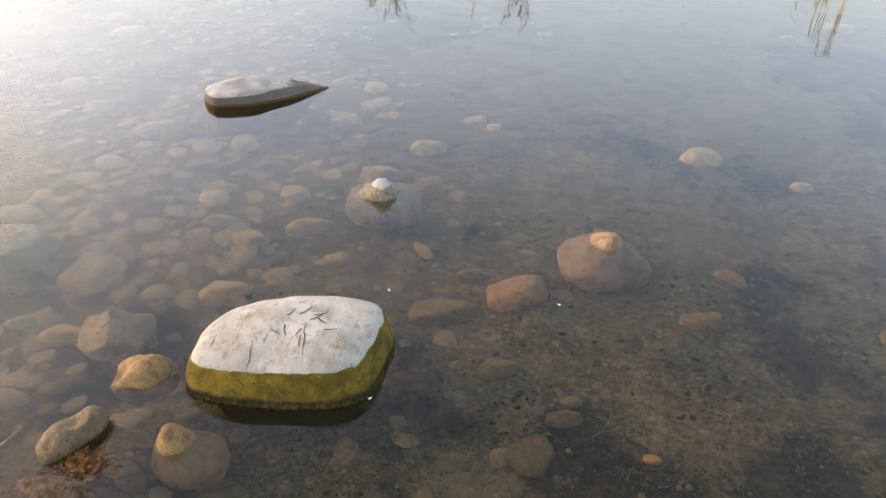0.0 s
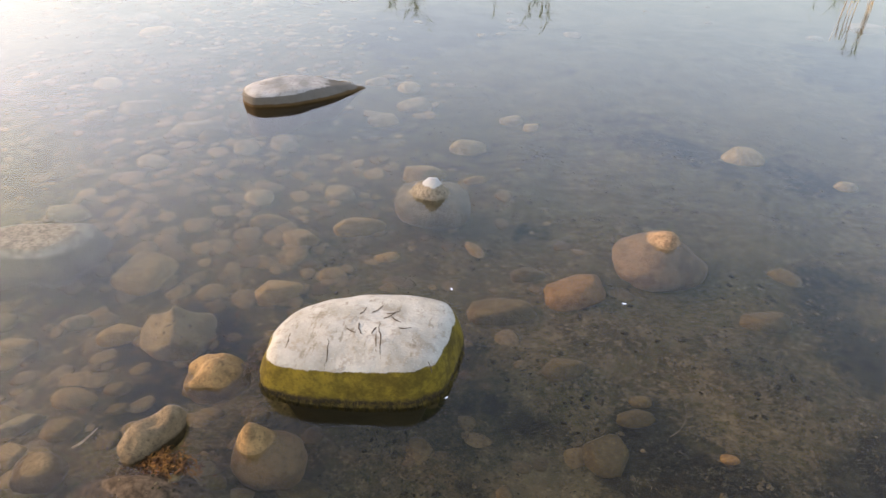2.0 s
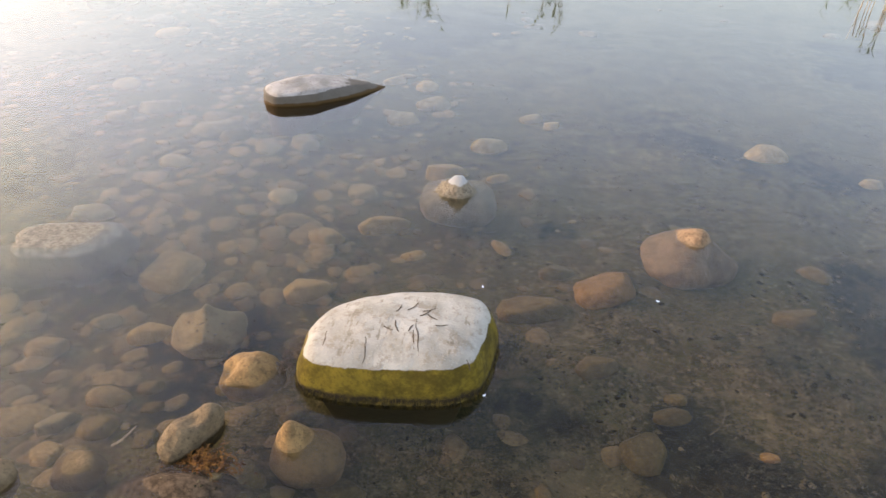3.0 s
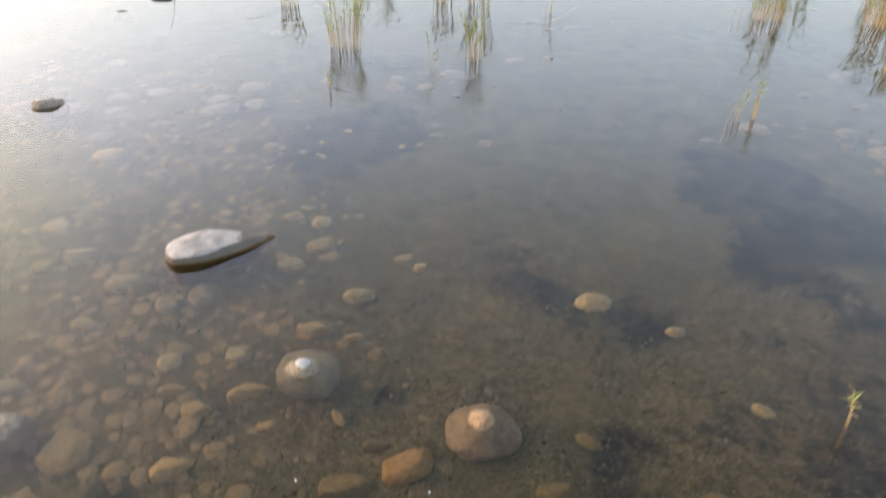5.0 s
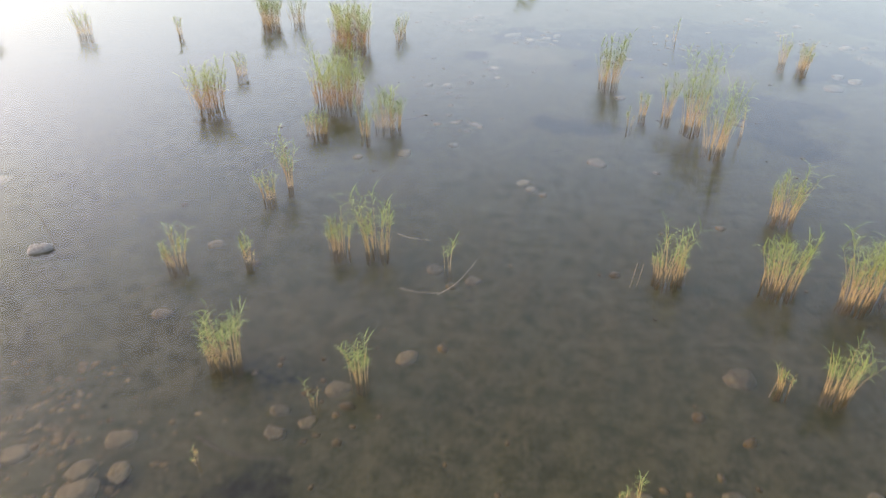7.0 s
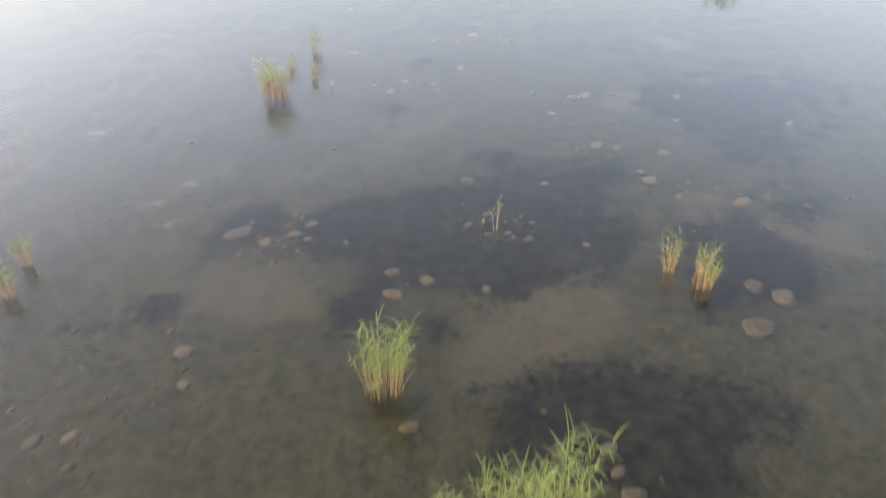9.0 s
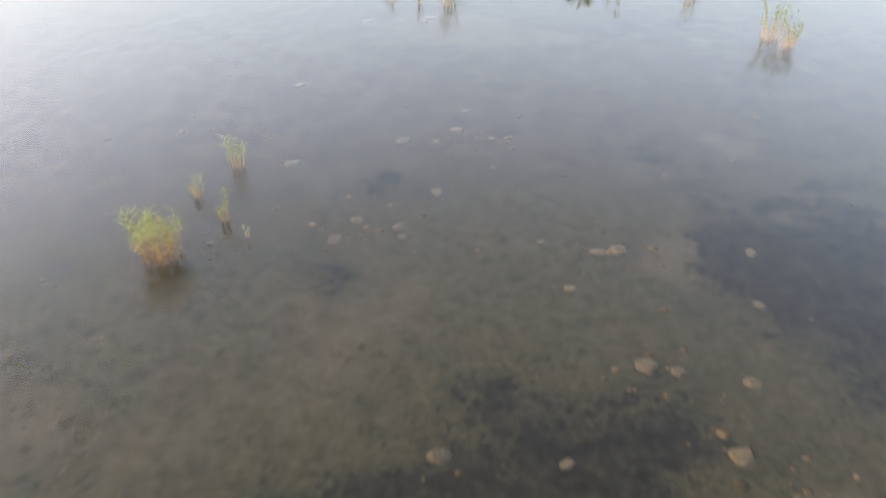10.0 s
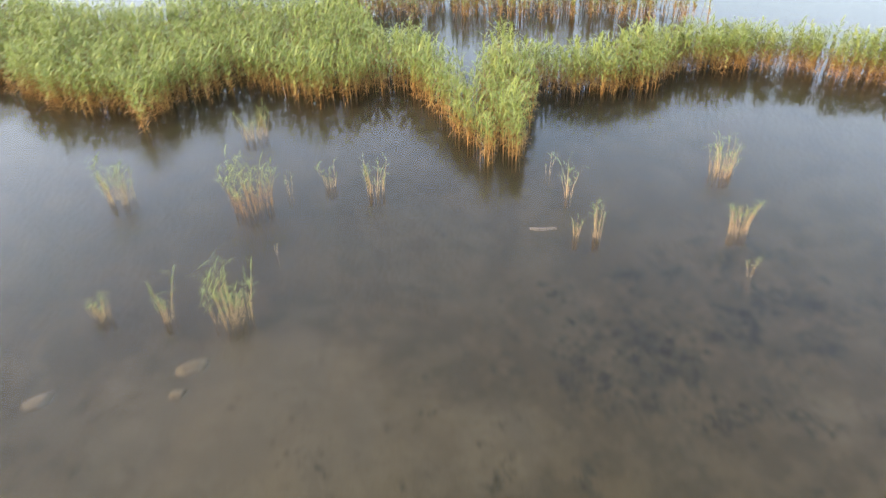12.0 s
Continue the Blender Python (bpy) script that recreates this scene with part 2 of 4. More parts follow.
def make_cap_rock(name, cap, damp, crest=None, crest_at=0.1, level=-0.01):
    """A boulder whose dry crown stands out of the water above a silted, drowned skirt; crest: a whitened top."""
    k = Mat(name, 0.85, 0.2)
    edge = k.math("ADD", k.z(), k.math("MULTIPLY", k.math("SUBTRACT", k.noise(9.0, 5, 0.7), 0.5), 0.05))
    dry = k.mix(k.ramp(k.noise(14.0, 5, 0.7), 0.38, 0.66), cap, tuple(v * 0.55 for v in cap))
    dry = k.mix(k.ramp(k.noise(55.0, 4, 0.7), 0.50, 0.68, 0, 0.65), dry, tuple(v * 0.30 for v in cap))
    if crest:
        dry = k.mix(k.ramp(edge, crest_at, crest_at + 0.015), dry, crest)
    wet = k.mix(k.ramp(k.noise(6.0, 6, 0.7), 0.38, 0.66), damp, tuple(v * 0.6 for v in damp))
    wet = k.mix(k.ramp(k.noise(40.0, 4, 0.7), 0.5, 0.68, 0, 0.5), wet, tuple(v * 0.4 for v in damp))
    c = k.mix(k.ramp(edge, level, level + 0.035), wet, dry)
    return k.color(c).bump(k.math("ADD", k.noise(18.0, 4, 0.55), k.math("MULTIPLY", k.noise(75.0, 3), 0.3)), 0.016, 0.9).m


def make_stem(name, pale, dark):
    k = Mat(name, 0.7, 0.25)
    rnd = k.geo.outputs["Random Per Island"]
    straw = k.mix(rnd, dark, pale)
    green = k.mix(rnd, (0.096, 0.120, 0.024), (0.176, 0.192, 0.056))
    c = k.mix(k.ramp(k.z(), 0.7, 1.6), straw, green)
    c = k.mix(k.ramp(k.z(), 0.10, -0.05), c, (0.112, 0.080, 0.040))
    return k.color(c).m


def make_leaf(name, top, foot, dark, light):
    k = Mat(name, 0.55, 0.35)
    rnd = k.geo.outputs["Random Per Island"]
    green = k.mix(rnd, dark, light)
    dead = k.mix(rnd, (0.17, 0.090, 0.022), (0.38, 0.225, 0.080))
    dry = k.ramp(k.math("ADD", k.z(), k.math("MULTIPLY", rnd, 0.5)), top, foot)
    c = k.mix(dry, green, dead)
    k.color(c)
    thin = k.n.new("ShaderNodeBsdfTranslucent")
    k.l.new(c, thin.inputs[0])
    both = k.n.new("ShaderNodeMixShader")
    both.inputs[0].default_value = 0.35
    k.l.new(k.b.outputs[0], both.inputs[1])
    k.l.new(thin.outputs[0], both.inputs[2])
    k.l.new(both.outputs[0], k.n["Material Output"].inputs[0])
    return k.m


def make_wood(name, a, b):
    k = Mat(name, 0.85, 0.2)
    c = k.mix(k.ramp(k.noise(25.0, 5, 0.6), 0.35, 0.65), a, b)
    return k.color(c).bump(k.noise(60.0, 4), 0.004, 0.6).m


WATER = make_water()
BED = make_bed()
STONE_TAN = make_stone("tan_submerged_stone", (0.147, 0.106, 0.052), (0.236, 0.171, 0.086), (0.121, 0.089, 0.033), 0.5)
STONE_GREY = make_stone("grey_submerged_stone", (0.142, 0.114, 0.066), (0.226, 0.183, 0.109), (0.110, 0.086, 0.040), 0.35)
STONE_OLIVE = make_stone("algae_coated_stone", (0.074, 0.056, 0.022), (0.124, 0.093, 0.037), (0.057, 0.047, 0.015), 0.6)
STONE_RUST = make_stone("rusty_submerged_stone", (0.126, 0.077, 0.029), (0.200, 0.125, 0.052), (0.089, 0.059, 0.021), 0.4)
PEBBLE = make_stone("mixed_lake_pebble", (0.097, 0.074, 0.039), (0.168, 0.129, 0.069), (0.076, 0.059, 0.024), 0.5)
GRAVEL = make_stone("loose_lake_gravel", (0.086, 0.065, 0.032), (0.147, 0.111, 0.057), (0.063, 0.050, 0.019), 0.5, True)
SILTED = make_stone("silt_dulled_stone", (0.084, 0.072, 0.051), (0.155, 0.134, 0.098), (0.052, 0.050, 0.031), 0.5)
def make_litter():
    """Flakes of rotted leaf, shell and bark, from near black to pale tan."""
    k = Mat("rotted_leaf_litter", 0.9, 0.1)
    rnd = k.geo.outputs["Random Per Island"]
    c = k.mix(k.ramp(rnd, 0.25, 1.0), (0.014, 0.012, 0.007), (0.110, 0.086, 0.048))
    c = k.mix(k.ramp(k.noise(50.0, 4, 0.7), 0.42, 0.66, 0, 0.6), c, (0.050, 0.043, 0.020))
    return k.color(c).bump(k.noise(60.0, 3), 0.006, 0.6).m


LITTER = make_litter()
GRIT = make_stone("fine_lake_grit", (0.063, 0.048, 0.026), (0.147, 0.111, 0.064), (0.046, 0.037, 0.015), 0.5, True)
PERCH = make_perch_rock()
WEDGE = make_wedge_rock()
CAP_WHITE = make_cap_rock("white_topped_rock", (0.165, 0.138, 0.100), (0.135, 0.113, 0.076), (0.27, 0.268, 0.252), 0.085)
CAP_SLAB = make_cap_rock("silted_pale_slab", (0.200, 0.178, 0.138), (0.095, 0.080, 0.055), None, 0.1, -0.07)
CAP_PALE = make_cap_rock("pale_rock", (0.19, 0.168, 0.130), (0.118, 0.095, 0.060))
CAP_ORANGE = make_cap_rock("orange_capped_rock", (0.225, 0.146, 0.086), (0.150, 0.106, 0.064))
CAP_DROWNED = make_cap_rock("tan_peaked_rock", (0.22, 0.150, 0.090), (0.195, 0.148, 0.084))
CAP_TAN = make_cap_rock("tan_capped_rock", (0.203, 0.124, 0.053), (0.151, 0.099, 0.045))
CAP_GREY = make_cap_rock("grey_brown_rock", (0.139, 0.098, 0.055), (0.095, 0.064, 0.031))
CAP_SLATE = make_cap_rock("weathered_grey_rock", (0.15, 0.145, 0.135), (0.085, 0.078, 0.062))
STEM = make_stem("dry_reed_stem", (0.46, 0.32, 0.150), (0.22, 0.135, 0.060))
OCHRE = make_stem("ochre_reed_stem", (0.38, 0.20, 0.060), (0.10, 0.048, 0.016))
LEAF = make_leaf("reed_leaf", 0.75, 0.45, (0.076, 0.118, 0.028), (0.200, 0.250, 0.075))
BED_LEAF = make_leaf("reed_bed_leaf", 1.25, 0.80, (0.125, 0.170, 0.034), (0.255, 0.295, 0.085))
TWIG = make_wood("dark_wet_twig", (0.03, 0.022, 0.015), (0.08, 0.055, 0.035))
DRIFT = make_wood("weathered_driftwood", (0.168, 0.120, 0.078), (0.276, 0.216, 0.150))
SUNKEN = make_wood("sodden_wood", (0.030, 0.026, 0.017), (0.062, 0.052, 0.034))
RUST = make_wood("rusty_rotting_weed", (0.035, 0.015, 0.005), (0.170, 0.075, 0.015))
MOSS = make_wood("wet_dark_moss", (0.020, 0.015, 0.005), (0.070, 0.050, 0.010))
ALGAE = make_wood("olive_silted_algae", (0.027, 0.026, 0.010), (0.078, 0.069, 0.033))
STRAW = make_wood("silted_dead_straw", (0.055, 0.044, 0.025), (0.105, 0.084, 0.052))
WEED_DARK = make_wood("dark_waterweed", (0.007, 0.008, 0.005), (0.024, 0.022, 0.011))
FEATHER = make_wood("white_down", (0.75, 0.75, 0.72), (0.85, 0.85, 0.83))


# ---------------- mesh helpers ----------------
def link(name, verts, faces, material, parent=None, smooth=True):
    me = bpy.data.meshes.new(name)
    me.from_pydata(verts, [], faces)
    me.materials.append(material)
    me.polygons.foreach_set("use_smooth", [smooth] * len(me.polygons))
    me.update()
    ob = new(name, me)
    if parent is not None:
        ob.parent = parent
    return ob


def ball(subdivisions):
    bm = bmesh.new()
    bmesh.ops.create_icosphere(bm, subdivisions=subdivisions, radius=1.0)
    v = np.array([x.co[:] for x in bm.verts])
    f = [[x.index for x in p.verts] for p in bm.faces]
    bm.free()
    return v, f


BALLS = {k: ball(k) for k in (1, 2, 3, 4, 5)}


def rock_verts(level, size, seed, square=0.75, rough=0.10, planes=(), bumps=()):
    """A worn stone: a squarish ball of half-sizes size, knocked flat by planes (normal, distance), raised by bumps (x, y, amount, radius), roughened."""
    v, f = BALLS[level]
    p = np.sign(v) * np.abs(v) ** square
    off = Vector((seed * 7.13, seed * 3.7, seed * 1.9))
    d = np.array([noise.noise(Vector(q) * 1.1 + off) * 1.6 + noise.noise(Vector(q) * 2.7 + off) * 0.6 + noise.noise(Vector(q) * 6.5 + off) * 0.2 for q in v])
    p = p * (1 + rough * d)[:, None]
    for n, dist in planes:
        n = np.array(n) / np.linalg.norm(n)
        over = np.maximum(p @ n - dist, 0)
        p -= np.outer(over * 0.93, n)
    p = p * np.array(size)
    for x, y, a, r in bumps:
        p[:, 2] += a * np.exp(-((p[:, 0] - x) ** 2 + (p[:, 1] - y) ** 2) / (r * r)) * (p[:, 2] > -size[2] * 0.3)
    fine = np.array([noise.fractal(Vector(q) * 9 + off, 0.8, 2.0, 4) for q in p])
    p += v * (fine * 0.012 * min(1, max(size) * 3))[:, None]
    return p, f


def rock(name, place, turn, size, seed, material, label, level=4, **shape):
    p, f = rock_verts(level, size, seed, **shape)
    ob = link(name, p.tolist(), f, material)
    ob.matrix_world = pose(*place, 0, 0, turn)
    return tagged(ob, label, "rock")


def shaped_rock(name, origin, outline, walls, cap, seed, material, label, rough=0.008, lift=None, crisp=3.0, segments=120, splay=None):
    """A rock with a plan of its own: flanks that rise ring by ring (height, inset) to a shoulder, and a crown cap(x, y) above it; lift scales the heights above water from place to place."""
    ox, oy = origin
    outline = [(x0 + (x1 - x0) * k / 12, y0 + (y1 - y0) * k / 12) for (x0, y0), (x1, y1) in zip(outline, outline[1:] + outline[:1]) for k in range(12)]
    ang = np.array([math.atan2(y - oy, x - ox) for x, y in outline])
    rad = np.array([math.hypot(x - ox, y - oy) for x, y in outline])
    order = np.argsort(ang)
    th = np.linspace(-math.pi, math.pi, segments, endpoint=False)
    r = np.interp(th, ang[order], rad[order], period=2 * math.pi)
    for _ in range(3):
        r = (np.roll(r, 1) + 2 * r + np.roll(r, -1)) / 4
    off = Vector((seed * 5.7, seed * 2.3, seed * 9.1))
    verts = []

    def wobble(x, y, z):
        return noise.fractal(Vector((x, y, z)) * 5 + off, 0.9, 2.0, 5)

    for z, inset in walls:
        for a, q in zip(th, r):
            d = q - inset * (splay(ox + q * math.cos(a), oy + q * math.sin(a)) if splay else 1.0)
            x, y = d * math.cos(a), d * math.sin(a)
            k = lift(x + ox, y + oy) if lift and z > 0 else 1.0
            w = wobble(x, y, z) * rough * 1.5
            verts.append((x + w * math.cos(a), y + w * math.sin(a), z * k))
    shoulder, inset = walls[-1]
    rings = 14
    for j in range(1, rings):
        u = 1 - j / rings
        for a, q in zip(th, r):
            d = (q - inset * (splay(ox + q * math.cos(a), oy + q * math.sin(a)) if splay else 1.0)) * u
            x, y = d * math.cos(a), d * math.sin(a)
            k = lift(x + ox, y + oy) if lift else 1.0
            base = shoulder * k if shoulder > 0 else shoulder
            verts.append((x, y, base + (cap(x + ox, y + oy) * k - base) * (1 - u ** crisp) + wobble(x, y, 0.3) * rough))
    faces = []
    total = len(walls) + rings - 1
    for j in range(total - 1):
        for i in range(segments):
            n = (i + 1) % segments
            faces.append((j * segments + i, j * segments + n, (j + 1) * segments + n, (j + 1) * segments + i))
    verts.append((0, 0, cap(ox, oy) * (lift(ox, oy) if lift else 1.0)))
    faces += [((total - 1) * segments + i, (total - 1) * segments + (i + 1) % segments, len(verts) - 1) for i in range(segments)]
    ob = link(name, verts, faces, material)
    ob.matrix_world = Matrix.Translation((ox, oy, 0))
    return tagged(ob, label, "rock")


# ---------------- water and lake bed ----------------
# beds of dark waterweed and bars of pale silt: place and reach
WEED_1 = [(3.1, 40.4, 1.4), (3.7, 41.1, 1.1), (6.1, 39.9, 1.3), (7.5, 40.3, 1.4), (8.8, 39.3, 1.5), (9.9, 37.8, 1.3), (11.0, 37.0, 1.0), (8.0, 37.5, 1.1), (10.1, 41.0, 1.2), (12.1, 41.6, 1.4), (13.8, 41.8, 1.3), (15.6, 42.3, 1.5), (14.2, 39.4, 1.3), (12.3, 38.9, 1.3), (12.4, 37.4, 1.2), (14.2, 37.7, 1.1), (18.4, 37.9, 1.2), (18.4, 36.5, 1.3), (21.1, 39.2, 1.4), (16.5, 35.3, 1.2), (18.7, 35.8, 1.2), (6.7, 36.5, 0.6), (21.7, 47.2, 2.7), (25.7, 48.3, 3.7), (22.1, 43.4, 1.8), (1.3, 37.1, 0.8), (12.3, 44.0, 1.0), (4.4, 29.2, 0.8), (5.5, 29.0, 1.0), (6.4, 28.8, 0.8)]
WEED_2 = [(6.8, 40.3, 1.5), (9.4, 40.8, 1.8), (11.6, 38.9, 1.7), (12.5, 29.7, 1.1), (13.0, 28.5, 1.2), (13.5, 27.5, 1.0), (12.2, 31.5, 1.0), (8.4, 35.1, 0.9), (-2.3, 11.3, 0.7), (-1.5, 11.7, 0.9), (-0.7, 11.1, 0.7), (-1.8, 10.3, 0.6), (-1.9, 15.0, 0.8), (4.9, 11.3, 0.7), (5.2, 10.2, 0.8), (5.8, 9.3, 0.8), (5.2, 8.4, 0.7), (6.5, 8.7, 0.6), (9.3, 10.6, 0.6), (-3.8, 11.9, 0.4), (10.8, 54.5, 1.1), (8.6, 49.2, 0.9), (20.5, 48.9, 0.9), (20.9, 47.8, 1.2), (20.9, 46.7, 1.0), (20.8, 52.0, 1.5, 0.35), (19.8, 55.0, 1.8, 0.3)]
WEED_3 = [(23.3, 58.5, 3.2), (24.3, 70.4, 1.3), (24.8, 68.9, 1.3), (27.2, 69.9, 1.4), (29.4, 69.4, 2.0), (28.2, 73.8, 2.1), (30.3, 71.5, 2.1), (24.5, 72.3, 1.2)]
# near dark spots: weed, and beside the boulder its shadow and reflection painted in
NEAR_1 = [(1.7, 7.1, 0.3), (2.2, 7.0, 0.3), (0.6, 5.0, 0.1), (1.6, 2.9, 0.2), (1.5, 3.0, 0.1), (0.1, 6.4, 0.2), (0.8, 6.7, 0.2), (-1.3, 3.3, 0.2), (-1.5, 3.4, 0.1), (0.4, 3.5, 0.1), (0.5, 3.1, 0.2), (2.8, 4.5, 0.2), (3.0, 4.0, 0.3), (2.2, 3.6, 0.2), (2.7, 2.9, 0.2), (1.9, 2.6, 0.2), (0.1, 2.5, 0.2), (-1.9, 2.9, 0.2), (2.9, 6.2, 0.4), (-0.3, 5.0, 0.1), (-0.9, 3.7, 0.1)]
SAND_1 = [(-0.2, 44.7, 3.0, 0.4), (1.9, 44.3, 1.4, 0.4), (0.3, 40.1, 1.9, 0.4), (4.5, 37.0, 1.4), (2.7, 37.8, 1.4), (12.4, 35.6, 1.4), (19.0, 48.5, 1.3), (18.1, 39.7, 1.0), (20.0, 37.9, 1.0), (7.9, 45.4, 2.5, 0.4), (9.5, 47.2, 2.3, 0.4), (4.6, 43.9, 1.5, 0.4), (18.4, 48.3, 0.8), (24.2, 54.8, 0.9), (23.5, 56.2, 0.8), (13.5, 49.4, 1.7, 0.3), (10.9, 48.7, 1.5, 0.3), (15.9, 51.1, 1.7, 0.3), (12.7, 51.7, 1.4, 0.3), (6.5, 51.7, 1.8, 0.3), (14.3, 72.1, 2.8), (17.8, 70.3, 2.4), (21.4, 69.2, 1.3), (28.5, 67.2, 1.1), (17.1, 73.2, 1.9)]
NEAR_2 = [(1.5, 3.04, 0.16), (1.94, 2.7, 0.2), (2.4, 2.65, 0.25), (2.75, 3.0, 0.22), (1.65, 2.5, 0.25), (1.35, 2.55, 0.2), (2.8, 2.6, 0.35), (0.85, 2.9, 0.12), (0.45, 3.4, 0.15), (0.6, 2.3, 0.2), (3.3, 3.4, 0.3), (3.0, 4.9, 0.25), (-1.15, 2.78, 0.2), (-1.2, 2.5, 0.2), (-0.95, 3.0, 0.22), (-0.75, 2.38, 0.14), (-0.55, 2.46, 0.12), (-1.35, 2.76, 0.14), (-1.3, 3.45, 0.16), (0.5, 2.75, 0.16)]
WEED = WEED_1 + WEED_2 + [(x, y, 1.5 * r, 0.24) for x, y, r in WEED_3] + [(x, y, 1.3 * r, 0.55) for x, y, r in NEAR_1 + NEAR_2]
WEED += [(1.6, 7.7, 0.5, 0.75), (3.3, 6.5, 0.45, 0.75), (4.5, 10.0, 0.7, 0.75), (5.9, 10.5, 0.7, 0.75), (5.0, 7.9, 0.6, 0.75), (5.9, 6.9, 0.55, 0.75), (7.0, 9.4, 0.7, 0.75), (2.4, 6.8, 0.35, 0.75)]
WEED += [(4.6, 3.9, 0.5, 0.6), (4.9, 4.4, 0.5, 0.6), (4.4, 5.3, 0.8, 0.35), (3.7, 4.5, 0.7, 0.35), (4.6, 6.4, 0.7, 0.35), (5.5, 5.7, 0.8, 0.35), (5.2, 4.6, 0.8, 0.35), (-1.6, 10.6, 1.3, 0.40), (-0.6, 10.2, 1.2, 0.35), (-1.2, 9.3, 1.0, 0.30)]
SAND = SAND_1 + [(0.9, 2.3, 0.5), (10.4, 34.4, 1.2), (12.0, 35.0, 1.3), (9.5, 33.5, 1.0), (20.6, 37.9, 1.0), (21.3, 36.9, 1.0)]
WEED += [(10.5, 32.1, 1.2), (11.5, 31.3, 1.3), (13.1, 32.1, 1.2), (13.9, 30.9, 1.3), (9.6, 30.7, 0.9), (15.6, 31.7, 1.2, 0.6), (6.5, 35.7, 0.8), (17.2, 37.6, 1.2), (17.9, 36.3, 1.0)]


def bed_height(x, y):
    h = -0.34 - 0.10 * np.clip((y - 8) / 30, 0, 1)
    h = h + 0.20 * np.exp(-((x + 1.2) ** 2 / 1.2 + (y - 1.6) ** 2 / 0.4)) + 0.22 * np.exp(-((x + 0.92) ** 2 / 0.13 + (y - 1.86) ** 2 / 0.03))
    h = h - 0.06 * np.exp(-((x + 0.9) ** 2 + (y - 3.1) ** 2) / 0.3)
    return h + 0.045 * np.sin(x * 1.7 + np.sin(y * 1.1)) * np.cos(y * 1.3 + 0.7 * np.sin(x * 0.6)) + 0.03 * np.sin(x * 4.1 + y * 2.3) * np.sin(y * 3.7 - x)


def build_bed():
    xs = np.concatenate([[-2500, -900, -300, -120, -60], np.arange(-34, -12, 1.5), np.arange(-12, -6, 0.4), np.arange(-6, 9, 0.15), np.arange(9, 32, 0.4), np.arange(32, 60, 1.5), [80, 140, 320, 900, 2500]])
    ys = np.concatenate([[-2500, -900, -300, -100, -30, -10, -4], np.arange(-1, 12, 0.15), np.arange(12, 80, 0.4), np.arange(80, 112, 1.5), [130, 200, 400, 1000, 2500]])
    gx, gy = np.meshgrid(xs, ys)
    gz = bed_height(gx, gy)
    wide, rows = len(xs), len(ys)
    verts = np.stack([gx.ravel(), gy.ravel(), gz.ravel()], 1)
    faces = [(j * wide + i, j * wide + i + 1, (j + 1) * wide + i + 1, (j + 1) * wide + i) for j in range(rows - 1) for i in range(wide - 1)]
    ob = link("lake_bed", verts.tolist(), faces, BED)
    for key, blobs in (("weed", WEED), ("sand", SAND)):
        a = ob.data.attributes.new(key, "FLOAT", "POINT")
        total = np.zeros(len(verts))
        for x, y, r, *weight in blobs:
            total = total + (weight[0] if weight else 1.0) * np.exp(-((verts[:, 0] - x) ** 2 + (verts[:, 1] - y) ** 2) / (r * r))
        a.data.foreach_set("value", np.minimum(total, 1.2).astype(np.float32))
    return tagged(ob, "olive-brown silty lake bed with dark weed patches", "lake bed", kind="structure")


bed = build_bed()
def build_water():
    xs = [-2500, -900, -350, -140, -70, *range(-36, 64, 4), 90, 150, 350, 900, 2500]
    ys = [-2500, -900, -350, -140, -60, -24, *range(-8, 116, 4), 140, 200, 400, 900, 2500]
    wide = len(xs)
    verts = [(x, y, 0.0) for y in ys for x in xs]
    faces = [(j * wide + i, j * wide + i + 1, (j + 1) * wide + i + 1, (j + 1) * wide + i) for j in range(len(ys) - 1) for i in range(wide - 1)]
    return link("water", verts, faces, WATER, smooth=False)


water = build_water()
tagged(water, "still shallow lake water reflecting a hazy pale sky", "water", kind="structure")

# ---------------- standing rocks ----------------
PERCH_PLAN = ((-0.650, 2.600), (-0.596, 2.520), (-0.390, 2.495), (-0.090, 2.515), (0.200, 2.575), (0.350, 2.680), (0.398, 2.875), (0.400, 3.130), (0.325, 3.270), (0.060, 3.315), (-0.220, 3.270), (-0.450, 3.160), (-0.610, 3.020), (-0.675, 2.800))
perch = shaped_rock("boulder", (-0.12, 2.87), PERCH_PLAN, ((-0.40, 0.20), (-0.12, 0.10), (0.0, 0.0), (0.04, 0.004), (0.08, 0.010), (0.12, 0.020), (0.155, 0.032), (0.185, 0.047), (0.208, 0.064), (0.226, 0.086), (0.240, 0.115)),
                    lambda x, y: 0.282 + 0.012 * math.sin(4 * x + 1) * math.cos(5 * y), 3, PERCH, "pale flat-topped boulder with an olive moss collar, standing in shallow water", 0.006)
SLAB_PLAN = ((-2.53, 6.62), (-2.42, 6.40), (-2.27, 6.31), (-1.86, 6.47), (-1.52, 6.80), (-1.34, 7.05), (-1.24, 7.20), (-1.40, 7.19), (-1.64, 7.13), (-2.26, 6.96), (-2.46, 6.78))


def slab_lift(x, y):
    """The slab tapers to a low point at one end."""
    return min(1.0, 0.16 + 0.95 * math.hypot(x + 1.2, y - 7.22)) - 0.25 * min(1, max(0, (-2.2 - x) / 0.3))


def slab_splay(x, y):
    """The shaded flank leans back further towards the low end."""
    return 0.25 + 2.6 * min(1, max(0, (x + 2.1) / 0.7))


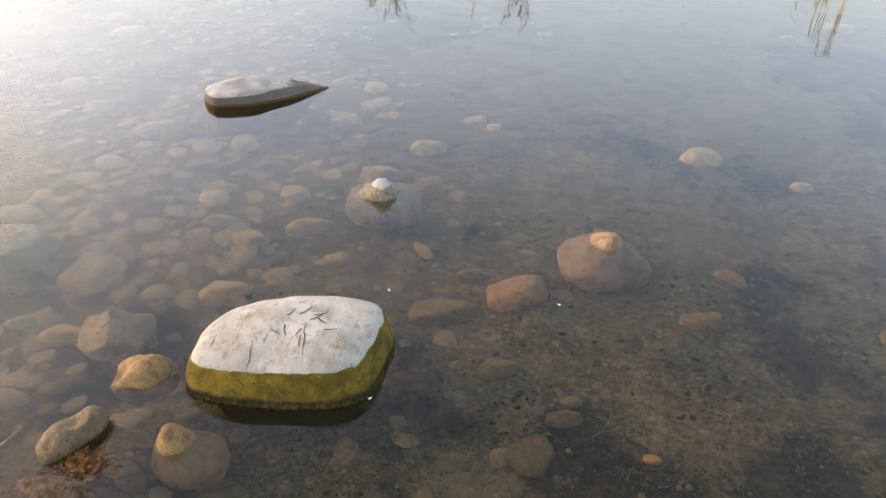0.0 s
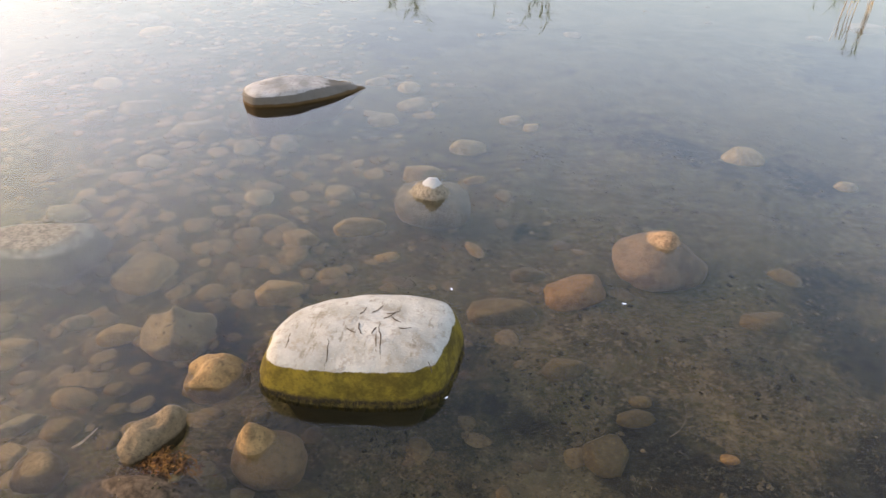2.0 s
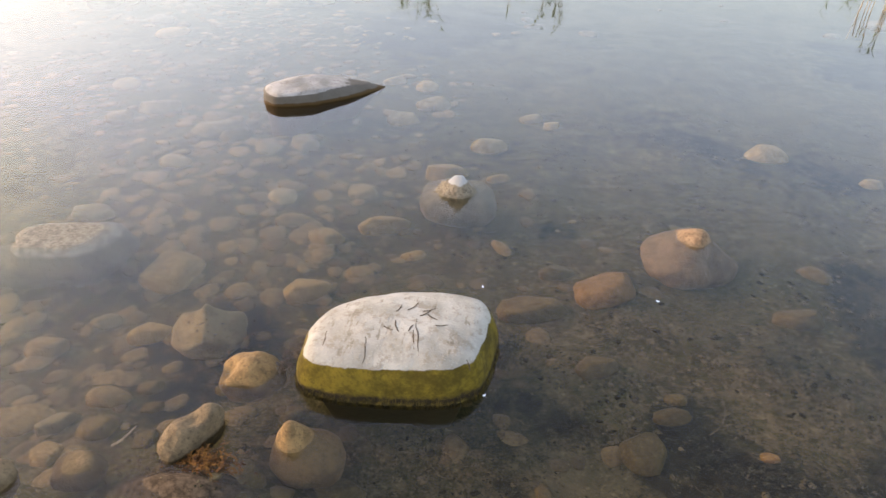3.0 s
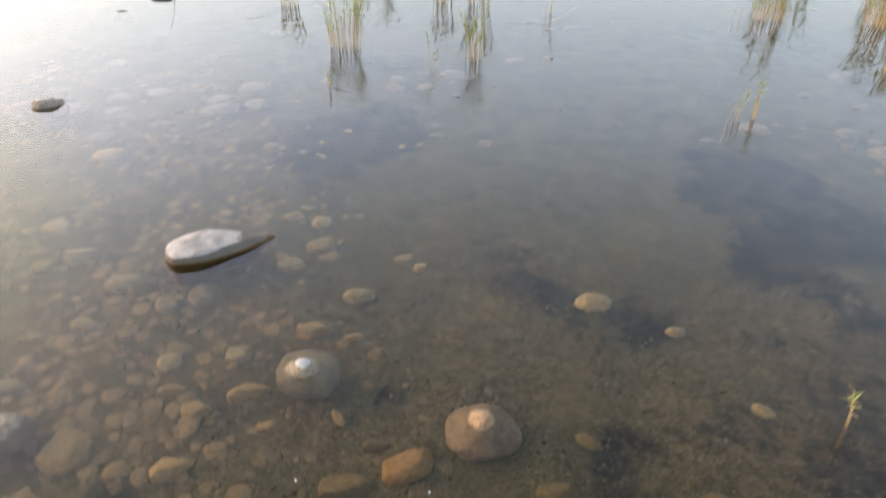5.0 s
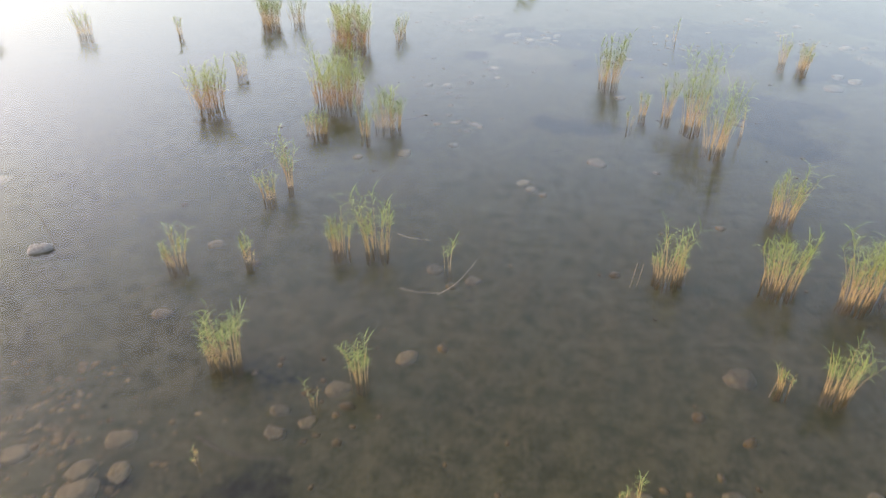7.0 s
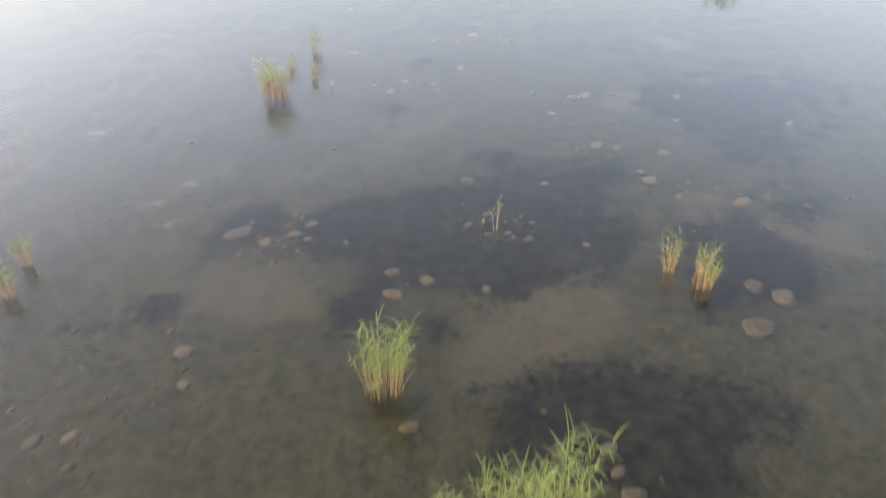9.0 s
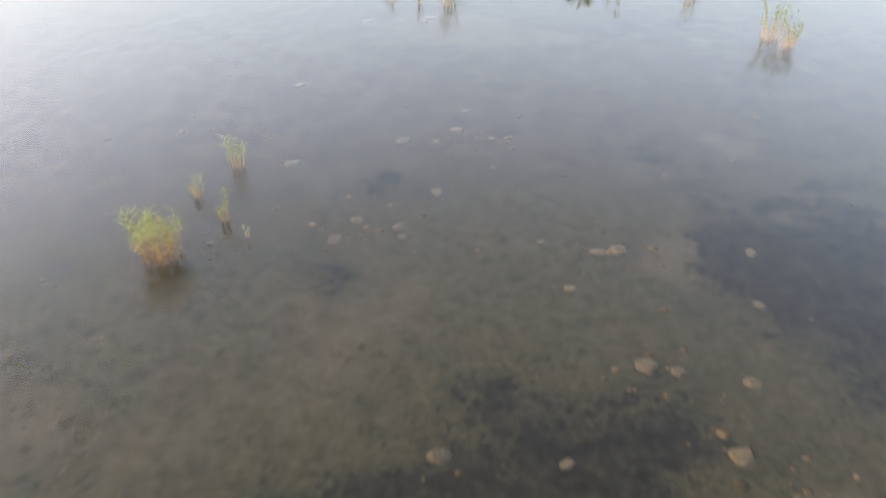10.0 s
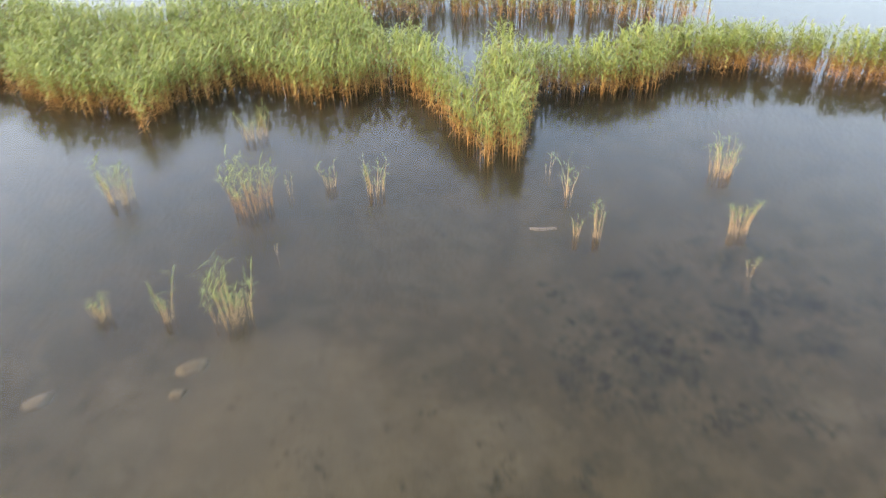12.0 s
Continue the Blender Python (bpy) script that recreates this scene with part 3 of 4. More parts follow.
def slab_crown(x, y):
    back = (x + 1.88) * -0.66 + (y - 6.44) * 0.75
    return 0.118 + 0.058 * min(1, max(0, back / 0.42)) - 0.05 * min(1, max(0, (back - 0.4) / 0.25)) + 0.014 * noise.noise(Vector((x * 3, y * 3, 4)))


shaped_rock("slab_rock", (-1.98, 6.74), SLAB_PLAN, ((-0.40, 0.16), (-0.10, 0.05), (0.0, 0.0), (0.035, 0.012), (0.07, 0.026), (0.100, 0.038), (0.113, 0.048)), slab_crown, 11, WEDGE, "grey-white wedge-shaped slab rock rising from the water", 0.007, slab_lift, 20.0, 120, slab_splay)
rock("boulder", (-0.14, 5.00, -0.16), 0, (0.31, 0.27, 0.15), 5, CAP_WHITE, "drowned boulder with a white pointed crown above water", 4, rough=0.07, bumps=((0.01, -0.13, 0.145, 0.12), (0.045, -0.11, 0.045, 0.06), (-0.01, -0.13, 0.03, 0.06), (-0.12, -0.10, 0.085, 0.035)))
rock("boulder", (1.69, 4.58, -0.22), 12, (0.335, 0.27, 0.20), 8, CAP_ORANGE, "brown drowned boulder with an orange knobbly crown above water", 4, rough=0.09, square=0.8,
     planes=(((0.5, -0.7, 0.5), 0.80), ((-0.9, -0.3, 0.5), 0.85), ((0.8, 0.1, 0.7), 0.78)), bumps=((-0.02, -0.05, 0.080, 0.125), (0.05, -0.03, 0.035, 0.045), (-0.07, -0.02, 0.03, 0.04), (-0.02, -0.13, 0.03, 0.05)))
rock("stone", (-1.01, 2.13, 0.0), 60, (0.185, 0.085, 0.115), 14, CAP_GREY, "grey-brown elongated stone leaning out of the shallows", 4, square=0.85, rough=0.09, bumps=((0.02, -0.02, -0.035, 0.05), (0.12, 0.0, 0.03, 0.06), (-0.12, 0.03, -0.02, 0.04)))
rock("stone", (-0.925, 2.625, -0.055), 10, (0.165, 0.145, 0.115), 15, CAP_TAN, "rounded tan stone breaking the surface beside the boulder", 4, square=0.9, rough=0.13, bumps=((0.03, 0.0, 0.02, 0.09), (-0.10, -0.04, -0.04, 0.05)))
rock("stone", (-0.465, 2.23, -0.165), 5, (0.185, 0.15, 0.13), 16, CAP_TAN, "tan drowned stone with a rounded hump above water", 4, square=0.9, rough=0.10, bumps=((-0.065, -0.02, 0.155, 0.085), (-0.055, -0.06, 0.05, 0.05)))
rock("stone", (-1.44, 3.12, -0.215), 20, (0.235, 0.20, 0.15), 33, CAP_DROWNED, "tan drowned stone whose pointed peak just breaks the surface", 4, square=0.9, rough=0.10, planes=(((0.7, -0.5, 0.8), 0.62), ((-0.8, -0.4, 0.9), 0.62), ((0.1, 0.9, 0.8), 0.68)), bumps=((0.0, 0.0, 0.055, 0.07), (0.0, 0.0, 0.03, 0.02)))
rock("rock", (-7.10, 10.72, -0.13), 30, (0.30, 0.22, 0.22), 17, CAP_PALE, "tan rock with a small crown above the water", 3, rough=0.16)
rock("rock", (-9.15, 18.6, -0.06), 20, (0.30, 0.20, 0.21), 18, CAP_SLATE, "pale rock with a shaded side standing in water", 3, rough=0.14)
rock("rock", (-9.42, 17.0, -0.14), 40, (0.26, 0.20, 0.15), 19, CAP_SLATE, "low pale rock just breaking the surface", 3, rough=0.14)
rock("rock", (-13.58, 55.8, 0.0), 0, (0.75, 0.35, 0.22), 20, CAP_SLATE, "dark low rock lying in open water", 3, rough=0.14)

FLAT_PLAN = ((-3.60, 3.50), (-3.15, 3.88), (-2.80, 3.98), (-2.43, 4.04), (-2.36, 3.85), (-2.40, 3.62), (-2.55, 3.42), (-2.90, 3.37), (-3.50, 3.28))


def flat_crown(x, y):
    """A second, thinner layer with a broken edge lies on the slab."""
    u, v = x + 2.77, y - 3.70
    a, b = (u * 0.97 + v * 0.24) / 0.38, (v * 0.97 - u * 0.24) / 0.26
    near = (abs(a) ** 3 + abs(b) ** 3) + 0.55 * noise.noise(Vector((x * 7, y * 7, 2)))
    return -0.13 + 0.135 * min(1, max(0, (1.12 - near) / 0.14)) + 0.006 * noise.noise(Vector((x * 4, y * 4, 8)))


shaped_rock("flat_slab", (-2.85, 3.62), FLAT_PLAN, ((-0.42, 0.24), (-0.28, 0.12), (-0.21, 0.03), (-0.17, 0.04)), flat_crown, 23, CAP_SLAB, "broad flat pale slab lying just under the surface", 0.006, None, 9.0)
rock("stone", (-1.47, 1.87, -0.065), 15, (0.125, 0.09, 0.075), 24, CAP_GREY, "tan stone half sunk in the muddy edge", 3, rough=0.12)
rock("stone", (-1.79, 1.69, -0.02), 60, (0.12, 0.10, 0.09), 25, CAP_GREY, "small brown stone standing out of the muddy shallows", 3, rough=0.12)

# ---------------- drowned stones ----------------
# place, length, breadth, turn and kind of the stones in the shallows
SHALLOWS_1 = [(-2.11, 3.83, 0.43, 0.5, -3, 0), (-1.06, 3.81, 0.38, 0.24, 36, 0), (-1.9, 3.16, 0.34, 0.19, 24, 0), (-1.77, 2.49, 0.29, 0.16, 11, 0), (-1.6, 2.64, 0.16, 0.12, 23, 2), (-2.16, 2.27, 0.39, 0.21, 17, 0), (-1.93, 2.26, 0.27, 0.12, 48, 1), (-1.68, 2.26, 0.22, 0.19, 16, 2), (-1.82, 2.04, 0.2, 0.19, 38, 0), (-0.3, 2.16, 0.31, 0.15, 12, 2), (-0.68, 2.02, 0.16, 0.1, 16, 2), (-0.71, 2.6, 0.17, 0.08, 24, 2), (-1.38, 2.23, 0.15, 0.13, 33, 2), (-1.0, 1.94, 0.17, 0.09, 11, 2), (-1.49, 2.48, 0.14, 0.08, 22, 2)]
SHALLOWS_2 = [(-1.75, 5.08, 0.27, 0.32, 13, 1), (-1.48, 4.68, 0.34, 0.17, 17, 0), (-1.14, 4.46, 0.34, 0.24, 19, 0), (-0.74, 4.83, 0.47, 0.21, 25, 0), (-0.74, 4.09, 0.23, 0.14, 16, 0), (-3.19, 4.44, 0.4, 0.18, 19, 1), (-1.06, 5.32, 0.28, 0.26, 13, 1), (0.12, 5.77, 0.22, 0.11, 19, 0), (1.07, 4.13, 0.5, 0.34, 31, 3), (0.58, 3.89, 0.52, 0.25, 17, 2), (0.72, 4.35, 0.28, 0.15, 12, 2), (1.01, 3.36, 0.31, 0.17, 31, 2), (1.27, 2.77, 0.3, 0.28, 22, 2), (1.48, 3.21, 0.15, 0.1, 11, 2), (1.44, 3.05, 0.23, 0.12, 17, 2)]
SHALLOWS_3 = [(2.39, 4.12, 0.38, 0.19, 10, 2), (2.66, 4.75, 0.28, 0.15, -25, 2), (0.27, 4.63, 0.24, 0.11, -52, 0), (1.93, 2.82, 0.11, 0.07, 9, 3), (-2.91, 6.26, 0.6, 0.34, 13, 1), (-3.88, 6.74, 0.51, 0.26, 17, 1), (-2.73, 4.12, 0.16, 0.2, 22, 0), (-2.24, 5.96, 0.3, 0.34, 14, 1), (-1.08, 7.03, 0.37, 0.28, 14, 1), (-0.82, 7.5, 0.44, 0.33, 13, 1), (-1.44, 8.12, 0.3, 0.18, 26, 1), (-1.02, 8.07, 0.32, 0.25, 21, 1), (0.33, 7.47, 0.3, 0.18, 7, 1), (0.55, 7.3, 0.22, 0.16, 17, 1)]
SHALLOWS_4 = [(-0.39, 5.82, 0.48, 0.23, 12, 0), (-0.4, 4.46, 0.22, 0.12, 10, 0), (2.74, 6.84, 0.48, 0.31, 12, 1), (-1.95, 6.2, 0.33, 0.38, 14, 1), (-2.7, 6.16, 0.31, 0.34, 10, 2), (-4.21, 6.45, 0.29, 0.34, 10, 2), (-0.06, 6.56, 0.41, 0.25, 13, 1), (3.73, 4.27, 0.27, 0.2, 23, 2), (4.36, 5.4, 0.26, 0.14, -27, 1), (3.67, 6.56, 0.24, 0.18, 5, 1), (-2.98, 5.45, 0.34, 0.2, 11, 1), (-1.2, 2.75, 0.13, 0.1, 20, 2), (-2.5, 2.9, 0.3, 0.2, 10, 0), (-2.3, 3.25, 0.22, 0.15, 30, 1)]
SHALLOWS = SHALLOWS_1 + SHALLOWS_2 + SHALLOWS_3 + SHALLOWS_4
# place and size of the stones on the deeper bed
STONES_3 = [(-4.45, 12.18, 0.54, 0.53), (-1.25, 13.99, 0.44, 0.38), (-0.06, 11.8, 0.21, 0.23), (-4.65, 7.35, 0.37, 0.42), (-4.09, 12.98, 0.67, 0.45), (-3.76, 12.26, 0.41, 0.54), (-4.27, 11.72, 0.77, 0.58), (-5.89, 12.45, 0.55, 0.48), (-6.52, 12.01, 0.62, 0.55), (0.08, 11.36, 0.32, 0.26), (0.96, 11.22, 0.31, 0.23), (-0.2, 14.74, 0.61, 0.46), (1.1, 15.76, 0.45, 0.58), (-1.16, 13.39, 0.51, 0.37), (-0.6, 13.75, 0.45, 0.34), (5.72, 12.44, 0.55, 0.45), (4.82, 11.98, 0.29, 0.22), (8.24, 15.76, 0.74, 0.7), (7.38, 12.72, 0.44, 0.41), (7.79, 11.95, 0.62, 0.49), (8.82, 11.98, 0.63, 0.52), (8.96, 11.13, 0.49, 0.54), (7.8, 12.52, 0.28, 0.26), (8.12, 12.61, 0.26, 0.27)]
STONES_4 = [(9.84, 12.88, 0.34, 0.37), (-7.74, 13.96, 0.49, 0.48), (-5.75, 10.1, 0.44, 0.42), (-5.89, 11.17, 0.4, 0.39), (-6.32, 11.49, 0.41, 0.41), (-2.62, 10.29, 0.34, 0.27), (-5.26, 9.57, 0.43, 0.56), (-4.88, 19.87, 0.45, 0.39), (1.34, 19.16, 0.49, 0.54), (2.38, 18.82, 0.48, 0.39), (1.84, 18.53, 0.32, 0.31), (-4.97, 16.69, 0.56, 0.38), (-7.15, 11.25, 0.69, 0.9), (3.66, 24.22, 0.44, 0.49), (3.9, 23.7, 0.35, 0.39), (-13.52, 22.75, 0.93, 1.1), (6.15, 25.87, 0.72, 0.58), (-0.46, 25.95, 0.53, 0.55), (1.18, 26.9, 0.37, 0.44), (1.82, 28.73, 0.49, 0.27), (1.04, 28.84, 0.32, 0.22), (3.1, 40.48, 1.1, 0.52), (4.01, 39.9, 0.43, 0.49), (5.41, 40.56, 0.48, 0.34)]
STONES_5 = [(7.73, 37.67, 0.49, 0.35), (8.68, 37.2, 0.39, 0.47), (7.68, 36.7, 0.61, 0.39), (17.5, 35.41, 0.61, 0.52), (18.03, 34.85, 0.61, 0.73), (16.71, 33.75, 0.95, 0.81), (11.73, 30.81, 0.47, 0.33), (11.71, 30.19, 0.38, 0.25), (11.8, 29.62, 0.52, 0.4), (7.64, 31.98, 0.47, 0.33), (10.22, 36.44, 0.29, 0.33), (2.36, 35.19, 0.45, 0.47), (2.52, 34.12, 0.35, 0.38), (0.39, 32.86, 0.43, 0.31), (-0.44, 32.86, 0.52, 0.37), (17.55, 40.3, 0.35, 0.4), (16.1, 44.33, 0.65, 0.49), (-2.03, 25.61, 0.41, 0.34), (4.88, 40.16, 0.44, 0.3), (5.31, 39.8, 0.29, 0.25), (6.45, 39.52, 0.2, 0.25), (1.17, 43.84, 0.62, 0.55), (0.33, 42.73, 0.52, 0.47), (0.87, 41.42, 0.36, 0.38)]
STONES_6 = [(10.77, 42.57, 0.56, 0.45), (10.31, 39.78, 0.42, 0.28), (11.02, 40.3, 0.36, 0.28), (13.38, 41.95, 0.35, 0.23), (11.45, 39.15, 0.28, 0.21), (11.95, 38.63, 0.41, 0.27), (13.61, 38.14, 0.28, 0.24), (16.77, 44.02, 0.46, 0.35), (18.35, 43.43, 0.46, 0.36), (17.0, 41.49, 0.59, 0.5), (19.37, 39.54, 0.75, 0.49), (8.77, 51.26, 0.55, 0.6), (9.53, 52.19, 0.46, 0.37), (10.81, 51.56, 0.49, 0.35), (12.35, 53.53, 0.43, 0.51), (7.31, 56.53, 0.73, 0.48), (17.18, 49.13, 0.61, 0.5), (20.0, 46.04, 0.31, 0.38), (15.02, 49.93, 0.33, 0.34), (-3.27, 48.84, 0.9, 0.53), (24.28, 44.96, 0.48, 0.34), (10.86, 51.01, 0.34, 0.29), (11.62, 57.73, 0.68, 0.61), (13.89, 58.39, 0.59, 0.42)]
STONES_7 = [(12.91, 57.55, 0.36, 0.28), (7.46, 64.61, 0.56, 0.37), (14.57, 60.2, 0.4, 0.34), (16.57, 49.15, 0.53, 0.31), (21.08, 48.38, 0.37, 0.48), (15.21, 47.57, 0.37, 0.29), (14.91, 74.33, 0.93, 0.5), (14.53, 73.53, 0.45, 0.28), (11.3, 74.6, 0.81, 0.48)]
STONES = STONES_3 + STONES_4 + STONES_5 + STONES_6 + STONES_7
rng = random.Random(4)
SHAPES = []
for s in range(12):
    cuts = [((rng.uniform(-0.35, 0.35), rng.uniform(-0.35, 0.35), 1), rng.uniform(0.50, 0.72))]
    for q in range(6):               # worn facets all round
        a = q * 1.05 + rng.uniform(-0.4, 0.4)
        cuts.append(((math.cos(a), math.sin(a), rng.uniform(0.1, 0.9)), rng.uniform(0.68, 0.92)))
    p, f = rock_verts(3, (0.5, 0.5, 0.5), 30 + s, square=rng.uniform(0.8, 1.0), rough=rng.uniform(0.08, 0.16), planes=cuts)
    p = p / np.abs(p[:, :2]).max(0).mean() * 0.5
    SHAPES.append((p.tolist(), f))
KINDS = ((STONE_TAN, "tan rounded stone lying drowned on the lake bed"), (STONE_GREY, "pale grey stone lying drowned on the lake bed"), (STONE_OLIVE, "algae-coated stone lying drowned on the lake bed"),
         (STONE_RUST, "rusty brown angular stone lying drowned on the lake bed"), (SILTED, "silt-dulled stone lying drowned on the deeper bed"))
meshes = {}


def drowned_stone(x, y, w, d, turn, kind, share):
    mat, label = KINDS[kind]
    s = rng.randrange(12)
    if (s, mat.name) not in meshes:
        ob = link("drowned_stone", *SHAPES[s], mat)
        meshes[s, mat.name] = ob.data
    else:
        ob = new("drowned_stone", meshes[s, mat.name])
    z = float(bed_height(x, y))
    tall = min(share * w, 0.27)
    ob.matrix_world = Matrix.LocRotScale((x, y, min(z + 0.10 * tall, -0.03 - 0.4 * tall)), Euler((0, 0, turn)), (w, d, tall))
    return tagged(ob, label, "stone", "drowned stones")


for x, y, w, d, turn, kind in SHALLOWS:
    drowned_stone(x, y, w, d, radians(turn), kind, 0.55)
for x, y, w, d in STONES:
    drowned_stone(x, y, w, d, rng.uniform(-0.5, 0.5), 4 if y > 10 else rng.choices((0, 1, 2), (2, 1, 7) if 0.3 < x < 6 and y < 9 else (5, 4, 2))[0], 0.42)

# ---------------- reeds ----------------
REEDS_1 = [(-2.66, 14.95, 1.32, 1.05), (0.3, 14.62, 1.27, 0.53), (-0.44, 13.84, 0.94, 0.19), (-0.19, 19.35, 1.53, 0.91), (-1.18, 19.33, 1.24, 0.75), (1.75, 18.64, 1.12, 0.28), (7.19, 18.93, 1.4, 0.91), (7.61, 18.97, 0.97, 0.41), (11.02, 22.17, 1.42, 1.18), (9.9, 18.8, 1.35, 1.28), (11.44, 18.32, 1.68, 1.03), (12.16, 18.53, 1.52, 1.06), (9.9, 15.16, 1.15, 0.74), (8.85, 15.16, 0.69, 0.32), (5.57, 12.14, 0.86, 0.29), (5.2, 12.04, 0.7, 0.23), (-5.19, 18.24, 1.34, 0.76), (-3.4, 18.57, 0.82, 0.33), (-3.88, 21.8, 1.05, 0.57), (-3.48, 22.57, 1.45, 0.39), (-8.53, 28.67, 1.71, 1.76), (-8.49, 32.27, 0.9, 0.7), (-3.58, 29.52, 2.15, 2.71), (-1.25, 27.4, 1.3, 1.36)]
REEDS_2 = [(-3.65, 26.59, 0.85, 1.12), (-5.43, 39.42, 1.47, 1.96), (-23.28, 36.55, 1.21, 1.47), (-18.54, 37.4, 1.45, 1.05), (-13.69, 37.81, 0.82, 0.47), (-9.83, 40.49, 1.45, 1.38), (-8.28, 40.37, 1.5, 1.02), (-2.44, 39.1, 1.02, 0.45), (-2.17, 12.31, 0.31, 0.24), (6.38, 6.64, 1.25, 0.29), (6.45, 6.28, 1.15, 0.27), (7.12, 6.90, 1.2, 0.30), (4.95, 5.02, 0.62, 0.12), (-4.56, 36.67, 1.77, 2.51), (-9.57, 39.94, 1.7, 1.5), (-2.44, 37.66, 1.08, 0.52), (-1.9, 26.54, 1.43, 0.56), (7.11, 32.77, 1.85, 1.37), (7.45, 28.19, 1.11, 0.26), (8.06, 29.24, 0.97, 0.42), (8.92, 29.12, 1.41, 0.56), (9.8, 28.5, 2.44, 1.23), (10.09, 26.6, 2.45, 1.1), (11.27, 27.65, 1.18, 0.24), (3.9, 50.4, 1.55, 1.7)]
REEDS_3 = [(10.96, 38.68, 1.04, 0.25), (15.16, 35.86, 1.2, 0.43), (15.75, 35.08, 1.04, 0.68), (10.58, 38.98, 0.48, 0.14), (15.92, 35.57, 1.22, 0.53), (5.5, 55.81, 1.25, 0.69), (4.4, 53.87, 0.75, 0.49), (5.45, 52.18, 1.0, 0.37), (6.23, 51.1, 0.42, 0.28), (3.36, 52.42, 0.31, 0.39), (31.49, 65.42, 2.0, 1.3), (31.66, 64.08, 1.95, 1.27), (13.3, 82.89, 1.59, 1.28), (17.45, 80.55, 2.04, 1.75), (18.23, 85.87, 1.31, 1.4), (18.76, 81.02, 1.1, 0.3), (20.12, 80.96, 1.15, 0.5), (21.46, 79.96, 1.65, 0.97), (17.73, 77.71, 0.76, 0.14), (14.57, 75.88, 1.41, 0.49), (16.2, 75.2, 1.67, 1.42)]
REEDS_4 = [(12.86, 76.67, 0.89, 0.77), (27.39, 78.78, 0.95, 0.3), (27.29, 77.19, 1.23, 0.38), (26.41, 75.08, 0.78, 0.35), (26.9, 74.74, 1.15, 0.35), (32.79, 76.4, 1.46, 1.27), (30.94, 73.33, 1.34, 0.93), (29.75, 71.46, 0.72, 0.21)]
REEDS = REEDS_1 + REEDS_2 + REEDS_3 + REEDS_4


class Strips:
    """Collects thin tubes and blades into two meshes."""

    def __init__(self):
        self.sv, self.sf, self.lv, self.lf = [], [], [], []

    def tube(self, pts, radii, sides=3):
        v, f = self.sv, self.sf
        base = len(v)
        for (x, y, z), r in zip(pts, radii):
            for k in range(sides):
                a = 2 * math.pi * k / sides
                v.append((x + r * math.cos(a), y + r * math.sin(a), z))
        for j in range(len(pts) - 1):
            for k in range(sides):
                a, b = base + j * sides + k, base + j * sides + (k + 1) % sides
                f.append((a, b, b + sides, a + sides))

    def blade(self, root, heading, rise, length, width, droop):
        """A leaf that leaves the stem at an angle and bends over."""
        v, f = self.lv, self.lf
        base = len(v)
        dx, dy = math.cos(heading), math.sin(heading)
        x, y, z = root
        a = rise
        step = length / 3
        for j, wd in enumerate((0.6, 1.0, 0.75, 0.06)):
            hw = width * wd / 2
            v.append((x - dy * hw, y + dx * hw, z))
            v.append((x + dy * hw, y - dx * hw, z))
            x, y, z = x + dx * math.cos(a) * step, y + dy * math.cos(a) * step, z + math.sin(a) * step
            a -= droop
        for j in range(3):
            b = base + 2 * j
            f.append((b, b + 1, b + 3, b + 2))

    def reed(self, r, x, y, h, lean, toward, leaves=7, thick=0.0065, fat=0.022, depth=-0.5, first=0.42):
        pts = []
        for k in range(5):
            s = k / 4
            z = depth * (1 - s) + h * s if k else depth
            out = lean * max(0, z / max(h, 0.2)) ** 1.6 * h
            pts.append((x + math.cos(toward) * out, y + math.sin(toward) * out, z))
        self.tube(pts, [thick, thick, thick * 0.9, thick * 0.7, thick * 0.3])
        turn = r.uniform(0, 6.28)
        for k in range(leaves):
            u = first + (1.0 - first) * (k + r.random() * 0.6) / leaves
            z = h * u
            out = lean * u ** 1.6 * h
            root = (x + math.cos(toward) * out, y + math.sin(toward) * out, z)
            turn += 2.4 + r.uniform(-0.5, 0.5)
            long = min(0.42, 0.24 * h) * r.uniform(0.6, 1.25) * (0.7 + 0.5 * u)
            self.blade(root, turn, r.uniform(0.45, 1.25), long, fat * r.uniform(0.7, 1.2), r.uniform(0.2, 0.6))

    def mesh(self, name, stem=None, leaf=None):
        """One mesh of stems and leaves."""
        n = len(self.sv)
        me = bpy.data.meshes.new(name)
        me.from_pydata(self.sv + self.lv, [], self.sf + [tuple(k + n for k in f) for f in self.lf])
        me.materials.append(stem or STEM)
        me.materials.append(leaf or LEAF)
        me.polygons.foreach_set("material_index", [0] * len(self.sf) + [1] * len(self.lf))
        me.polygons.foreach_set("use_smooth", [True] * len(me.polygons))
        return me


